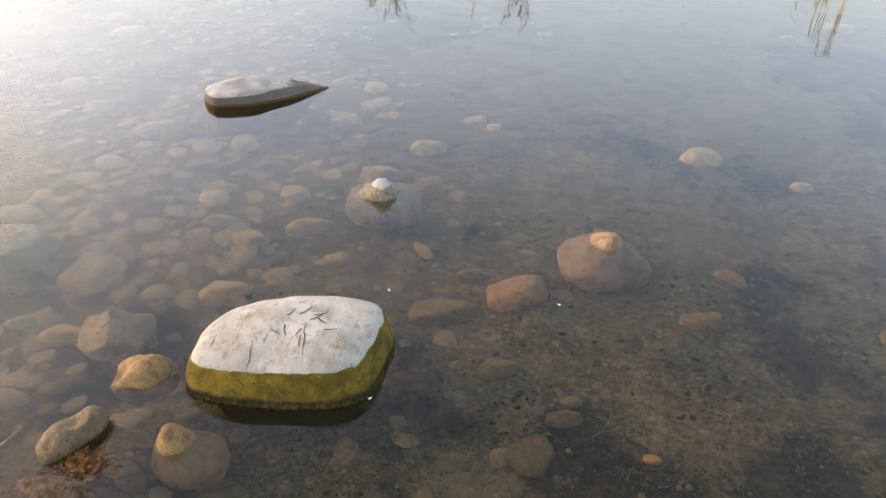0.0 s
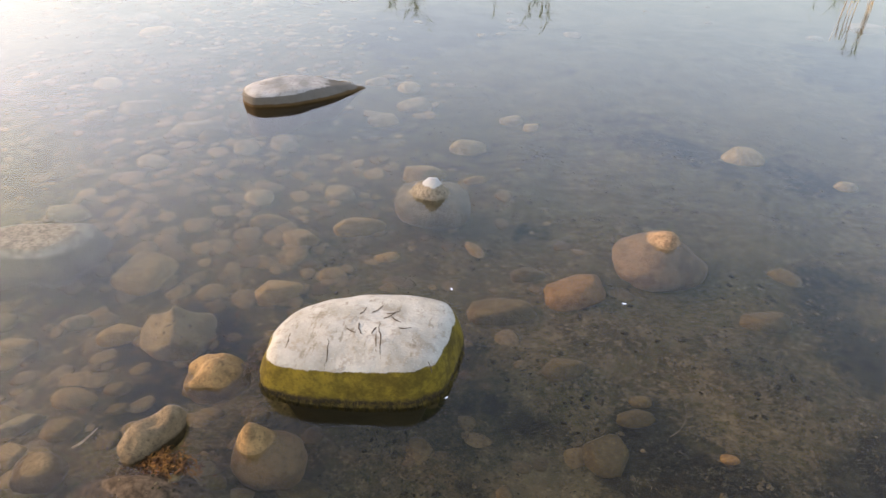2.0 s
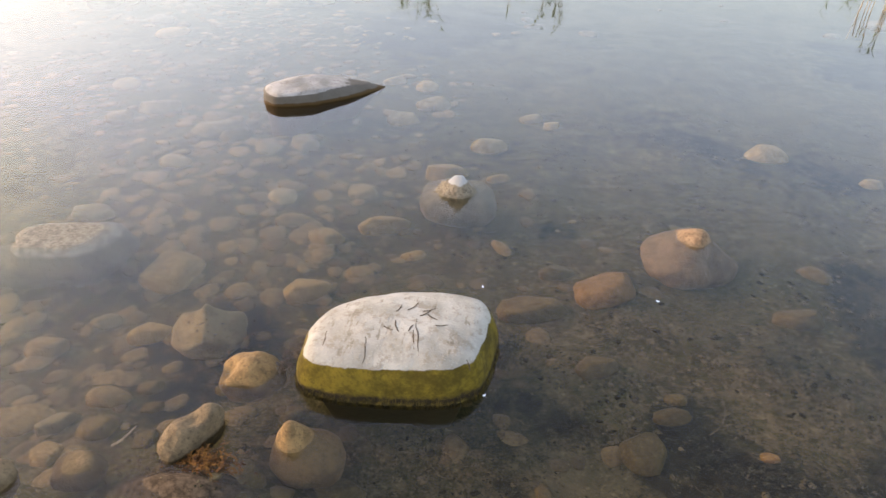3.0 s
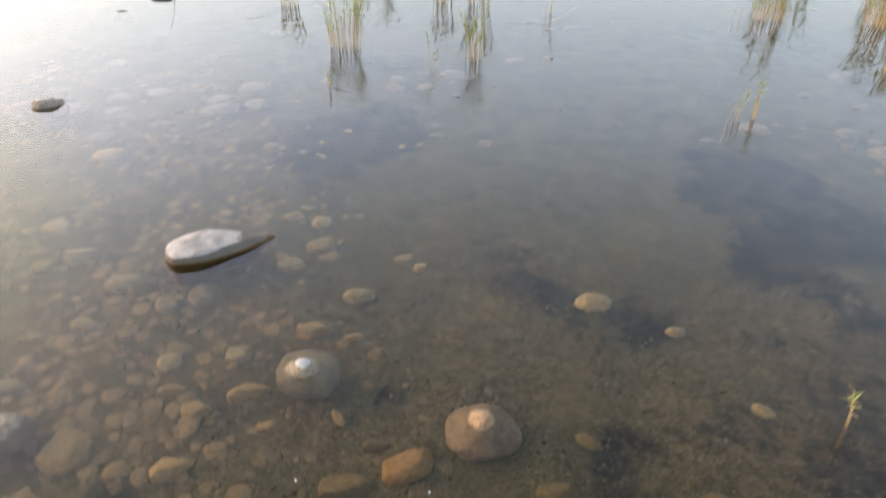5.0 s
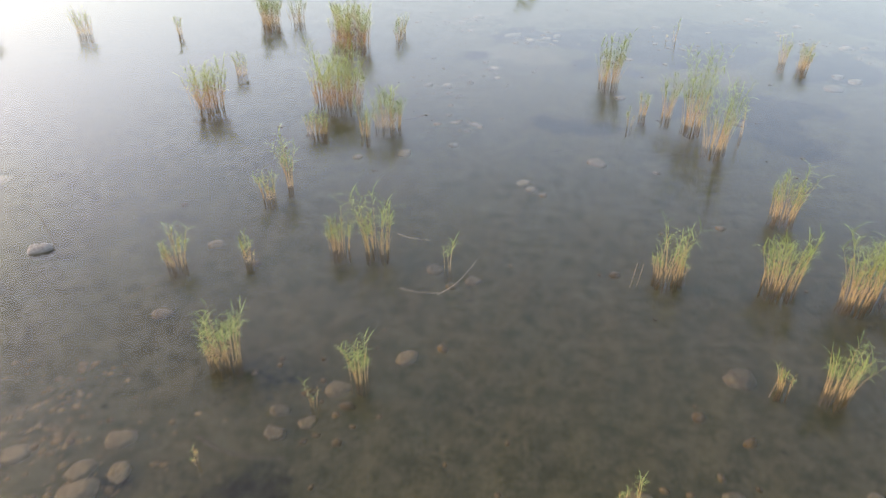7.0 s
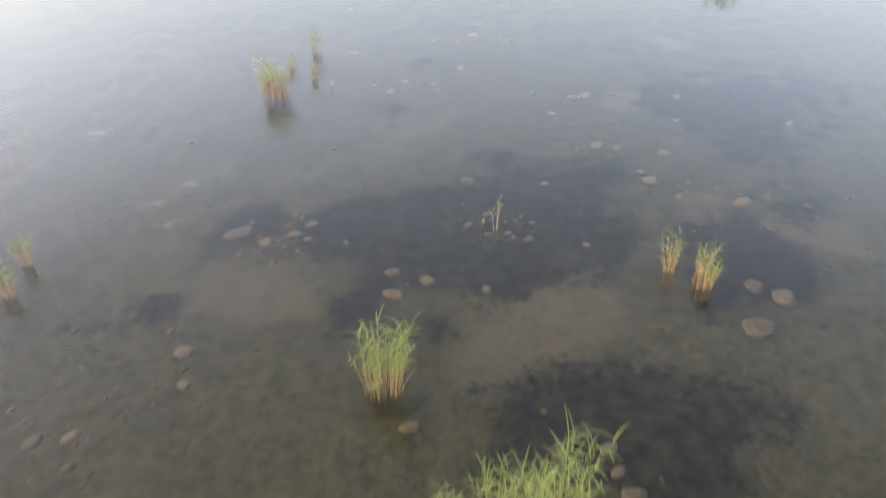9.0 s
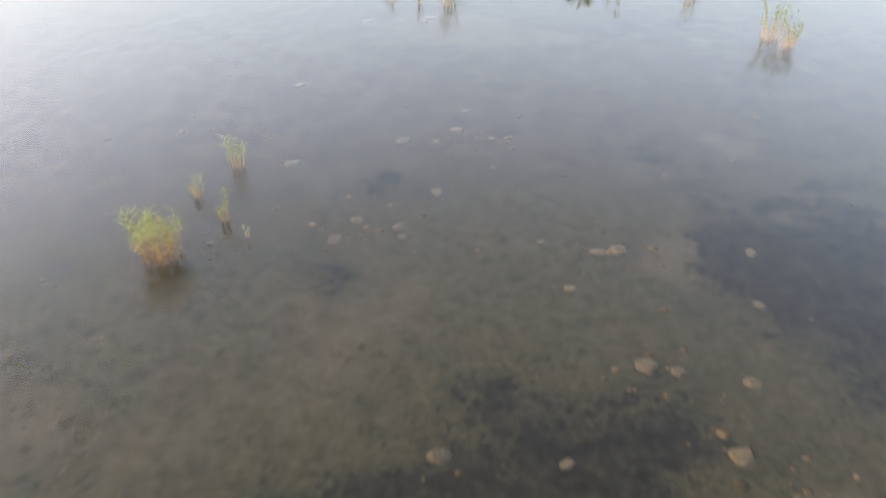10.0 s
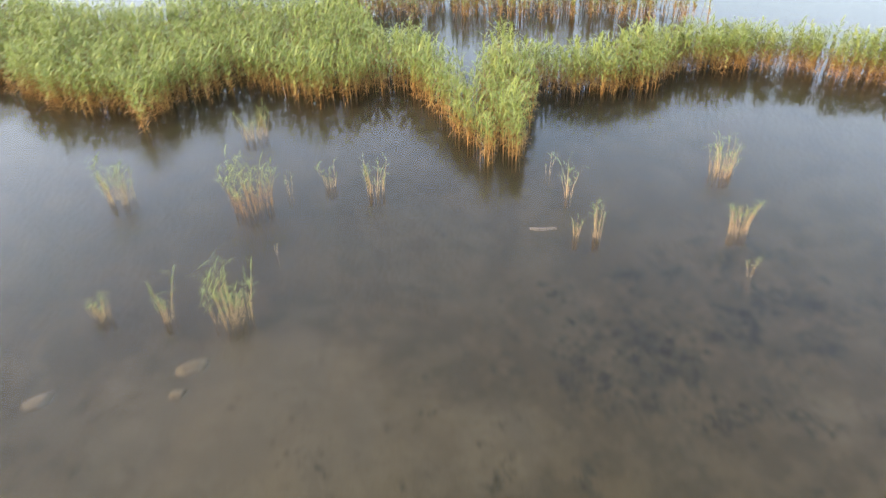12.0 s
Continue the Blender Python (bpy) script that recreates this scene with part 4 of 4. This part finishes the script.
def reed_clump(x, y, h, w, seed):
    r = random.Random(seed)
    top = new("reed_clump")
    top.location = (x, y, -0.4)
    count = max(3, int(5 + 29 * w * (0.6 + 0.40 * w))) if w > 0.3 else max(2, int(12 * w) + 1)
    count = min(count if y < 60 else int(count * 0.7) + 1, 200)
    for k in range(count + count // 4):
        s = Strips()
        a, d = r.uniform(0, 6.283), math.sqrt(r.random()) * w * 0.37
        px, py = math.cos(a) * d, 0.7 * math.sin(a) * d
        if k < count:
            tall = min(1.15 * h, h * (0.38 + 0.68 * r.random() ** 1.15) * (1.0 - 0.12 * d / (w * 0.4 + 0.01)) * (1 + 0.7 * noise.noise(Vector(((x + px) * 2.4, (y + py) * 2.4, seed)))))
            s.reed(r, 0, 0, tall, r.uniform(0.03, 0.30), a + r.uniform(-0.9, 0.9), leaves=r.randint(7, 10) if y < 70 else r.randint(3, 5), first=r.uniform(0.42, 0.70), fat=0.021 if w > 1.2 else 0.017)
        else:                        # broken, bleached stubs
            s.reed(r, 0, 0, h * r.uniform(0.15, 0.45), r.uniform(0.1, 0.5), r.uniform(0, 6.28), leaves=0)
        ob = link("reed", s.sv, s.sf, OCHRE if w > 1.5 else STEM, top)
        ob.location = (px, py, 0.4)
        if s.lf:
            link("leaves", s.lv, s.lf, BED_LEAF if w > 1.5 else LEAF, ob)
    if w > 1.5:
        text = "dense tall green reed clump with brown base in water"
    elif w > 0.6:
        text = "green-topped reed clump with straw-coloured stems, standing in water"
    elif h < 0.6:
        text = "short broken reed stub standing in water"
    else:
        text = "thin tuft of a few green reeds standing in water"
    return tagged(top, text, "reeds", "reed clumps in the lake")


for i, (x, y, h, w) in enumerate(REEDS):
    reed_clump(x, y, h, w, 100 + i)


def reed_bed(label, inside, box, per_m2, seed, tall):
    r = random.Random(seed)
    s = Strips()
    x0, y0, x1, y1 = box
    for _ in range(int((x1 - x0) * (y1 - y0) * per_m2)):
        x, y = r.uniform(x0, x1), r.uniform(y0, y1)
        if inside(x, y + r.gauss(0, 0.3) + 0.7 * noise.noise(Vector((x * 0.8, seed, 1))) + 0.4 * noise.noise(Vector((x * 2.3, seed, 5)))):
            patch = noise.noise(Vector((x * 0.45, y * 0.45, seed)))
            if patch < -0.62:
                continue
            s.reed(r, x, y, tall * r.uniform(0.7, 1.08) * (1 + 0.22 * patch), r.uniform(0.03, 0.15), r.uniform(0, 6.28), leaves=9, thick=0.011, fat=0.056, first=0.36)
            for _ in range(7):       # dead leaves hang at the foot
                s.blade((x, y, r.uniform(0.1, 0.8)), r.uniform(0, 6.28), r.uniform(0.2, 1.2), r.uniform(0.25, 0.5), 0.04, r.uniform(0.3, 0.9))
    return tagged(new("reed_bed", s.mesh("reed_bed", OCHRE, BED_LEAF)), label, "reeds", kind="stuff")


def shore_edge(x):
    """The near edge of the large reed bed."""
    e = np.interp(x, (-20, 0, 8, 9.5, 11.7, 13.1, 14.2, 15.6, 17.6, 19.3, 20.6, 22, 24.6, 25.3, 25.55, 26.1, 27.2, 29.1, 30.2, 31.5), (108, 101, 95.5, 93.4, 91.1, 90.5, 88.4, 90.3, 90.7, 90.2, 88.2, 87.6, 88.0, 86.6, 80.4, 79.3, 80.3, 83.6, 84.9, 86.2))
    return e


def arc_edge(x):
    return np.interp(x, (30.5, 32.1, 33.3, 36.1, 37.5, 39.4, 41.7, 43, 44, 50, 60), (85.1, 84.1, 83.3, 84.2, 84.4, 83.7, 82.6, 80.3, 79.7, 77.5, 75))


reed_bed("broad dense green reed bed with ochre stems along the water", lambda x, y: shore_edge(x) < y < shore_edge(x) + (12 if x < 27 else 4.5), (-18, 80, 30.5, 112), 15, 7, 1.9)
reed_bed("narrow curved band of green reeds with ochre stems", lambda x, y: arc_edge(x) < y < arc_edge(x) + 2.6, (30.5, 73, 60, 88), 24, 8, 1.65)
reed_bed("far reed bed beyond a pool of open water", lambda x, y: 97.8 - 0.52 * (x - 27) < y < 105 - 0.5 * (x - 27), (25, 87, 43, 107), 6, 9, 2.1)

# ---------------- cobbles and pebbles ----------------
def lone_stick(name, label, a, b, r0, r1, material, seed, bend=0.06):
    r = random.Random(seed)
    s = Strips()
    a, b = Vector(a), Vector(b)
    side = (b - a).cross(Vector((0, 0, 1))).normalized()
    if side.length < 0.1:
        side = Vector((1, 0, 0))
    pts, rad = [], []
    for k in range(7):
        u = k / 6
        pts.append(tuple(a.lerp(b, u) + side * (b - a).length * bend * math.sin(u * 4.0 + r.uniform(-0.3, 0.3))))
        rad.append(r0 + (r1 - r0) * u)
    s.tube(pts, rad, 5)
    c = a.lerp(b, 0.5)
    ob = link(name, [tuple(Vector(p) - c) for p in s.sv], s.sf, material)
    ob.location = c
    return tagged(ob, label, "stick")


rng = random.Random(21)
COBBLES = []
for s in range(8):
    p, f = rock_verts(2, (0.5, 0.45, 0.30), 60 + s, square=0.9, rough=0.18)
    me_ob = link("cobble", p.tolist(), f, PEBBLE, bed)
    COBBLES.append(me_ob)


def cobble_spot():
    """Cobbles lie thick towards the shore and thin out towards deeper water."""
    while True:
        x, y = rng.uniform(-9.5, 3.0), rng.uniform(1.6, 15)
        keep = math.exp(-max(0, x + 0.8 + 0.55 * max(0, y - 5.5)) * 1.3) * (0.35 + 0.65 * (noise.noise(Vector((x * 0.5, y * 0.5, 3))) > -0.1))
        if rng.random() < keep:
            return x, y


for i in range(292):
    x, y = cobble_spot()
    y = 1.9 + (y - 1.6) * 0.5
    x = x * 0.6 - 0.2
    if x < -3.4:
        x = -3.4 + 2.9 * rng.random() ** 1.3
    ob = COBBLES[i] if i < 8 else new("cobble", COBBLES[i % 8].data)
    ob.parent = bed
    w = rng.uniform(0.10, 0.26)
    ob.matrix_local = Matrix.LocRotScale((x, y, float(bed_height(x, y)) - 0.02 * w), Euler((rng.uniform(-0.2, 0.2), rng.uniform(-0.2, 0.2), rng.uniform(0, 6.28))), (w, w * rng.uniform(0.7, 1.1), w * rng.uniform(0.30, 0.5)))


def scatter(count, spot, low, high, level, name, label, flat=1.0, material=None):
    v, f = BALLS[level]
    f = np.array(f)
    verts, faces = [], []
    for i in range(count):
        x, y = spot()
        w = low * (high / low) ** (rng.random() ** 1.8)
        a = rng.uniform(0, 6.28)
        p = v * (1 + 0.22 * np.sin(v[:, [1, 2, 0]] * 3.0 + rng.uniform(0, 6.28))) * np.array((0.5, rng.uniform(0.32, 0.48), rng.uniform(0.18, 0.30) * flat)) * w
        c, s = math.cos(a), math.sin(a)
        q = np.stack([p[:, 0] * c - p[:, 1] * s + x, p[:, 0] * s + p[:, 1] * c + y, p[:, 2] + float(bed_height(x, y)) - 0.02 * w], 1)
        faces.append(f + i * len(v))
        verts.append(q)
    ob = link(name, np.concatenate(verts).tolist(), np.concatenate(faces).tolist(), material or GRAVEL)
    return tagged(ob, label, "pebbles", kind="stuff")


def gravel_spot():
    return rng.uniform(-3.5, 5.5), rng.uniform(1.4, 8.5)


def litter_spot():
    """Litter gathers in drifts on the open bed."""
    while True:
        x, y = rng.uniform(-0.9, 5.6), 1.4 + 6.6 * rng.random() ** 1.4
        if noise.noise(Vector((x * 2.2, y * 2.2, 9))) > rng.uniform(-0.5, 0.4):
            return x, y


BARS = [(0.8, 42.5), (1.1, 43.9), (5.0, 40.2), (16.6, 44.1), (17.0, 41.3), (17.5, 40.2), (10.7, 40.0), (9.5, 51.9), (19.7, 39.4), (7.7, 12.3), (8.4, 11.7), (-5.9, 12.1), (-0.2, 14.4), (0.3, 33.2), (2.4, 34.8), (0.9, 28.7), (3.8, 40.3), (15.1, 57.2), (9.9, 52.0), (16.9, 49.2)]


def far_spot():
    """Stones lie in loose bars on the deeper bed, a few strewn between."""
    if rng.random() < 0.72:
        x, y = rng.choice(BARS)
        return x + rng.gauss(0, 1.0), y + rng.gauss(0, 0.8)
    x, y = rng.uniform(-10, 26), rng.uniform(12, 62)
    return x + (y - 12) * 0.15, y


scatter(3800, cobble_spot, 0.06, 0.22, 2, "cobbles", "mottled cobbles covering the shallow lake bed", 0.42)
scatter(1800, gravel_spot, 0.012, 0.04, 1, "gravel", "loose gravel and shell grit on the lake bed", 0.8, GRIT)
scatter(9000, litter_spot, 0.018, 0.075, 1, "leaf_litter", "flat flakes of rotting leaves and shell on the bed", 0.14, LITTER)
scatter(520, far_spot, 0.12, 0.40, 1, "scattered_stones", "scattered small stones on the deeper lake bed", 0.9, GRIT)


# ---------------- sticks, weed and other small things ----------------
shell = BVHTree.FromPolygons([perch.matrix_world @ v.co for v in perch.data.vertices], [tuple(p.vertices) for p in perch.data.polygons])


def on_boulder(x, y, lift=0.003):
    hit = shell.ray_cast(Vector((x, y, 2)), Vector((0, 0, -1)))[0]
    return (x, y, (hit.z if hit else 0.26) + lift)


for a, b in (((-0.166, 2.936), (-0.146, 3.004)), ((-0.105, 2.962), (-0.061, 3.045)), ((-0.021, 2.978), (0.043, 3.015)), ((0.011, 2.950), (0.066, 2.912)), ((-0.150, 2.855), (-0.118, 2.770)),
             ((-0.050, 2.835), (-0.064, 2.785)), ((0.072, 2.862), (0.132, 2.887)), ((-0.20, 2.80), (-0.15, 2.775)), ((-0.030, 2.930), (0.020, 2.990))):
    lone_stick("twig", "short dark twig lying on the pale boulder", on_boulder(*a), on_boulder(*b), 0.0042, 0.0030, TWIG, int(a[0] * 100))
lone_stick("dead_branch", "bleached dead branch floating beside reeds", (0.2, 20.25, 0.02), (1.13, 19.88, 0.06), 0.014, 0.006, DRIFT, 1)
lone_stick("dead_branch", "bleached dead branch floating beside reeds", (0.65, 17.82, 0.02), (1.6, 17.62, 0.03), 0.012, 0.007, DRIFT, 2)
lone_stick("dead_branch", "bleached dead branch floating beside reeds", (1.6, 17.62, 0.02), (2.5, 18.96, 0.15), 0.010, 0.005, DRIFT, 3)
lone_stick("sunken_log", "thin brown log lying drowned on the bed", (-2.6, 13.05, -0.20), (-0.8, 12.58, -0.16), 0.035, 0.02, SUNKEN, 4)
lone_stick("sunken_log", "thin brown log lying drowned on the bed", (3.5, 26.1, -0.28), (5.6, 26.65, -0.25), 0.05, 0.03, SUNKEN, 5)
lone_stick("sunken_log", "thin brown log lying drowned on the bed", (7.3, 26.5, -0.22), (9.2, 26.33, -0.18), 0.04, 0.025, SUNKEN, 6)
lone_stick("driftwood", "pale driftwood log breaking the surface", (-0.85, 28.15, -0.03), (0.05, 28.6, 0.01), 0.10, 0.07, SUNKEN, 7, 0.03)
lone_stick("driftwood", "brown driftwood stem lying beside leaning reeds", (6.5, 6.38, -0.01), (7.5, 6.74, 0.06), 0.022, 0.03, DRIFT, 8, 0.03)
lone_stick("dead_stalk", "thin dead stalk leaning out of the water", (-8.8, 18.72, -0.4), (-9.4, 19.2, 1.1), 0.012, 0.006, TWIG, 9, 0.04)
lone_stick("floating_stalk", "broken dark reed stalk floating on the water", (-5.8, 16.8, 0.01), (-5.2, 17.9, 0.05), 0.015, 0.008, TWIG, 10)
lone_stick("floating_stalk", "pale broken reed stalk floating on the water", (25.3, 76.0, 0.01), (26.0, 75.6, 0.06), 0.03, 0.02, DRIFT, 11)
lone_stick("twig", "curved pale twig lying on the lake bed", (1.58, 2.80, -0.18), (1.70, 3.08, -0.14), 0.003, 0.002, STRAW, 12, 0.12)
lone_stick("wood_splinter", "bleached wood splinter lying in the shallows", (-1.38, 2.02, -0.03), (-1.31, 2.13, 0.0), 0.010, 0.004, DRIFT, 13)
for a, b, c in ((5.05, 12.0, 0.35), (8.7, 15.3, 0.5), (6.35, 18.9, 0.35), (6.52, 18.95, 0.3)):
    lone_stick("reed_stub", "pale broken reed stub standing in water", (a, b, -0.4), (a + 0.08, b, c), 0.010, 0.008, DRIFT, int(a * 10), 0.02)


def crack(points, seed):
    """A thin dark cleft that wanders down the boulder's face."""
    r = random.Random(seed)
    back = perch.matrix_world.inverted()
    spots = []
    for (x0, y0), (x1, y1) in zip(points, points[1:]):
        for k in range(5):
            u = k / 5
            spots.append(on_boulder(x0 + (x1 - x0) * u + r.uniform(-0.005, 0.005), y0 + (y1 - y0) * u, 0.0005))
    s = Strips()
    s.tube([tuple(back @ Vector(p)) for p in spots], [0.0035 * math.sin(math.pi * (k + 0.6) / (len(spots) + 0.2)) * r.uniform(0.5, 1.2) + 0.0006 for k in range(len(spots))])
    ob = link("crack", s.sv, s.sf, TWIG)
    ob.parent = perch
    return tagged(ob, "dark narrow crack")


crack(((-0.277, 2.706), (-0.258, 2.625), (-0.250, 2.54)), 1)
crack(((-0.050, 2.900), (-0.010, 2.765), (0.025, 2.62)), 2)
crack(((-0.048, 2.828), (-0.004, 2.64)), 3)
crack(((-0.500, 2.740), (-0.480, 2.60)), 4)
crack(((0.262, 2.70), (0.290, 2.672)), 5)


def down_feather(x, y, z, seed):
    """A small curled feather: a cupped oval vane."""
    r = random.Random(seed)
    turn = r.uniform(0, 6.28)
    verts, faces = [], []
    for i in range(7):
        u = i / 6
        wide = 0.006 * math.sin(math.pi * (0.1 + 0.85 * u))
        for j in (-1, 0, 1):
            verts.append(((u - 0.5) * 0.024, j * wide, 0.004 * abs(j) + 0.006 * (u - 0.5) ** 2 * 4))
    for i in range(6):
        for j in range(2):
            k = i * 3 + j
            faces.append((k, k + 1, k + 4, k + 3))
    ob = link("feather", verts, faces, FEATHER)
    ob.matrix_world = pose(x, y, z, 0, 0, math.degrees(turn))
    return tagged(ob, "small white feather floating on the water", "feather")


for i, (x, y) in enumerate(((0.24, 3.63), (0.37, 2.67), (1.35, 3.7))):
    down_feather(x, y, 0.003, i)


def weed_heap(name, label, x, y, z, spread, count, material, seed, tall=0.02):
    """A loose heap of curled strands and crumbs."""
    r = random.Random(seed)
    s = Strips()
    for _ in range(count):
        px, py = r.gauss(0, spread[0]), r.gauss(0, spread[1])
        pz = max(0, tall * (1 - (px / spread[0]) ** 2 * 0.3)) * r.random()
        if r.random() < 0.45:
            s.blade((px, py, pz), r.uniform(0, 6.28), r.uniform(-0.1, 0.7), r.uniform(0.015, 0.05), r.uniform(0.006, 0.016), r.uniform(-0.3, 0.8))
        else:
            a, n = r.uniform(0, 6.28), r.uniform(0.015, 0.05)
            s.tube([(px, py, pz), (px + n * math.cos(a) * 0.5, py + n * math.sin(a) * 0.5, pz + 0.012 * r.random()), (px + n * math.cos(a + 0.6), py + n * math.sin(a + 0.6), pz)], [0.002, 0.0025, 0.001])
    n = len(s.sv)
    ob = link(name, s.sv + s.lv, s.sf + [tuple(k + n for k in f) for f in s.lf], material)
    ob.location = (x, y, z)
    return tagged(ob, label, "weed", kind="stuff")


weed_heap("rotting_weed", "rusty heap of rotting weed on the muddy edge", -0.87, 2.00, -0.02, (0.075, 0.035), 420, RUST, 1, 0.05)
weed_heap("rotting_weed", "dark strands of weed washed against the boulder", -0.72, 2.78, -0.01, (0.05, 0.12), 160, TWIG, 2)
weed_heap("rotting_weed", "dark strands of weed floating between stones", -1.15, 2.85, -0.01, (0.22, 0.14), 90, TWIG, 3)
weed_heap("rotting_weed", "dark strands of weed on the muddy edge", -1.10, 1.93, -0.02, (0.16, 0.06), 160, TWIG, 4)


def moss_fringe():
    """Wet strands of moss that hang from the boulder's foot into the water."""
    r = random.Random(5)
    s = Strips()
    centre = perch.matrix_world.translation
    for _ in range(1000):
        a = r.uniform(math.pi * 0.9, math.pi * 2.1)
        ray = Vector((math.cos(a), math.sin(a), 0))
        spots = [shell.ray_cast(Vector((centre.x, centre.y, z)) + ray * 2, -ray)[0] for z in (0.010 + 0.035 * r.random() ** 3, 0.008)]
        if None in spots:
            continue
        (hi, lo), swing = spots, r.uniform(0.002, 0.010)
        s.tube([tuple(hi), tuple(lo + ray * swing), tuple(lo + ray * swing * 1.3 + Vector((0, 0, -0.035)))], [0.0018, 0.0024, 0.001])
    back = perch.matrix_world.inverted()
    s.sv = [tuple(back @ Vector(p)) for p in s.sv]
    ob = link("moss_fringe", s.sv, s.sf, MOSS)
    ob.parent = perch
    return tagged(ob, "dark dripping moss")


moss_fringe()


def bottom_weed(count, spot, material, seed):
    """Short silted strands that carpet the bed in tufts."""
    r = random.Random(seed)
    s = Strips()
    for _ in range(count):
        x, y = spot(r)
        z = float(bed_height(x, y))
        for _ in range(r.randint(6, 12)):
            s.blade((x + r.gauss(0, 0.03), y + r.gauss(0, 0.03), z), r.uniform(0, 6.28), r.uniform(0.05, 0.9), r.uniform(0.012, 0.045), r.uniform(0.002, 0.005), r.uniform(0.2, 0.9))
    ob = link("bottom_weed", s.lv, s.lf, material)
    return tagged(ob, "short silted waterweed strands on the lake bed", "waterweed", kind="stuff")


def weed_spot(r):
    while True:
        x, y = r.uniform(-0.6, 5.5), r.uniform(1.5, 8.0)
        if noise.noise(Vector((x * 1.3, y * 1.3, 5))) > -0.1:
            return x, y


bottom_weed(5200, weed_spot, ALGAE, 3)
bottom_weed(500, weed_spot, STRAW, 6)
bottom_weed(700, lambda r: (r.uniform(-0.2, 5.0), r.uniform(1.4, 5.0)), WEED_DARK, 4)


# dark tufts deepen the near spots, the boulder's painted shadow included
def dark_spot(r):
    x, y, w = r.choice(NEAR_1 + NEAR_2)
    return x + r.gauss(0, 0.7 * w), y + r.gauss(0, 0.7 * w)


bottom_weed(1700, dark_spot, WEED_DARK, 7)
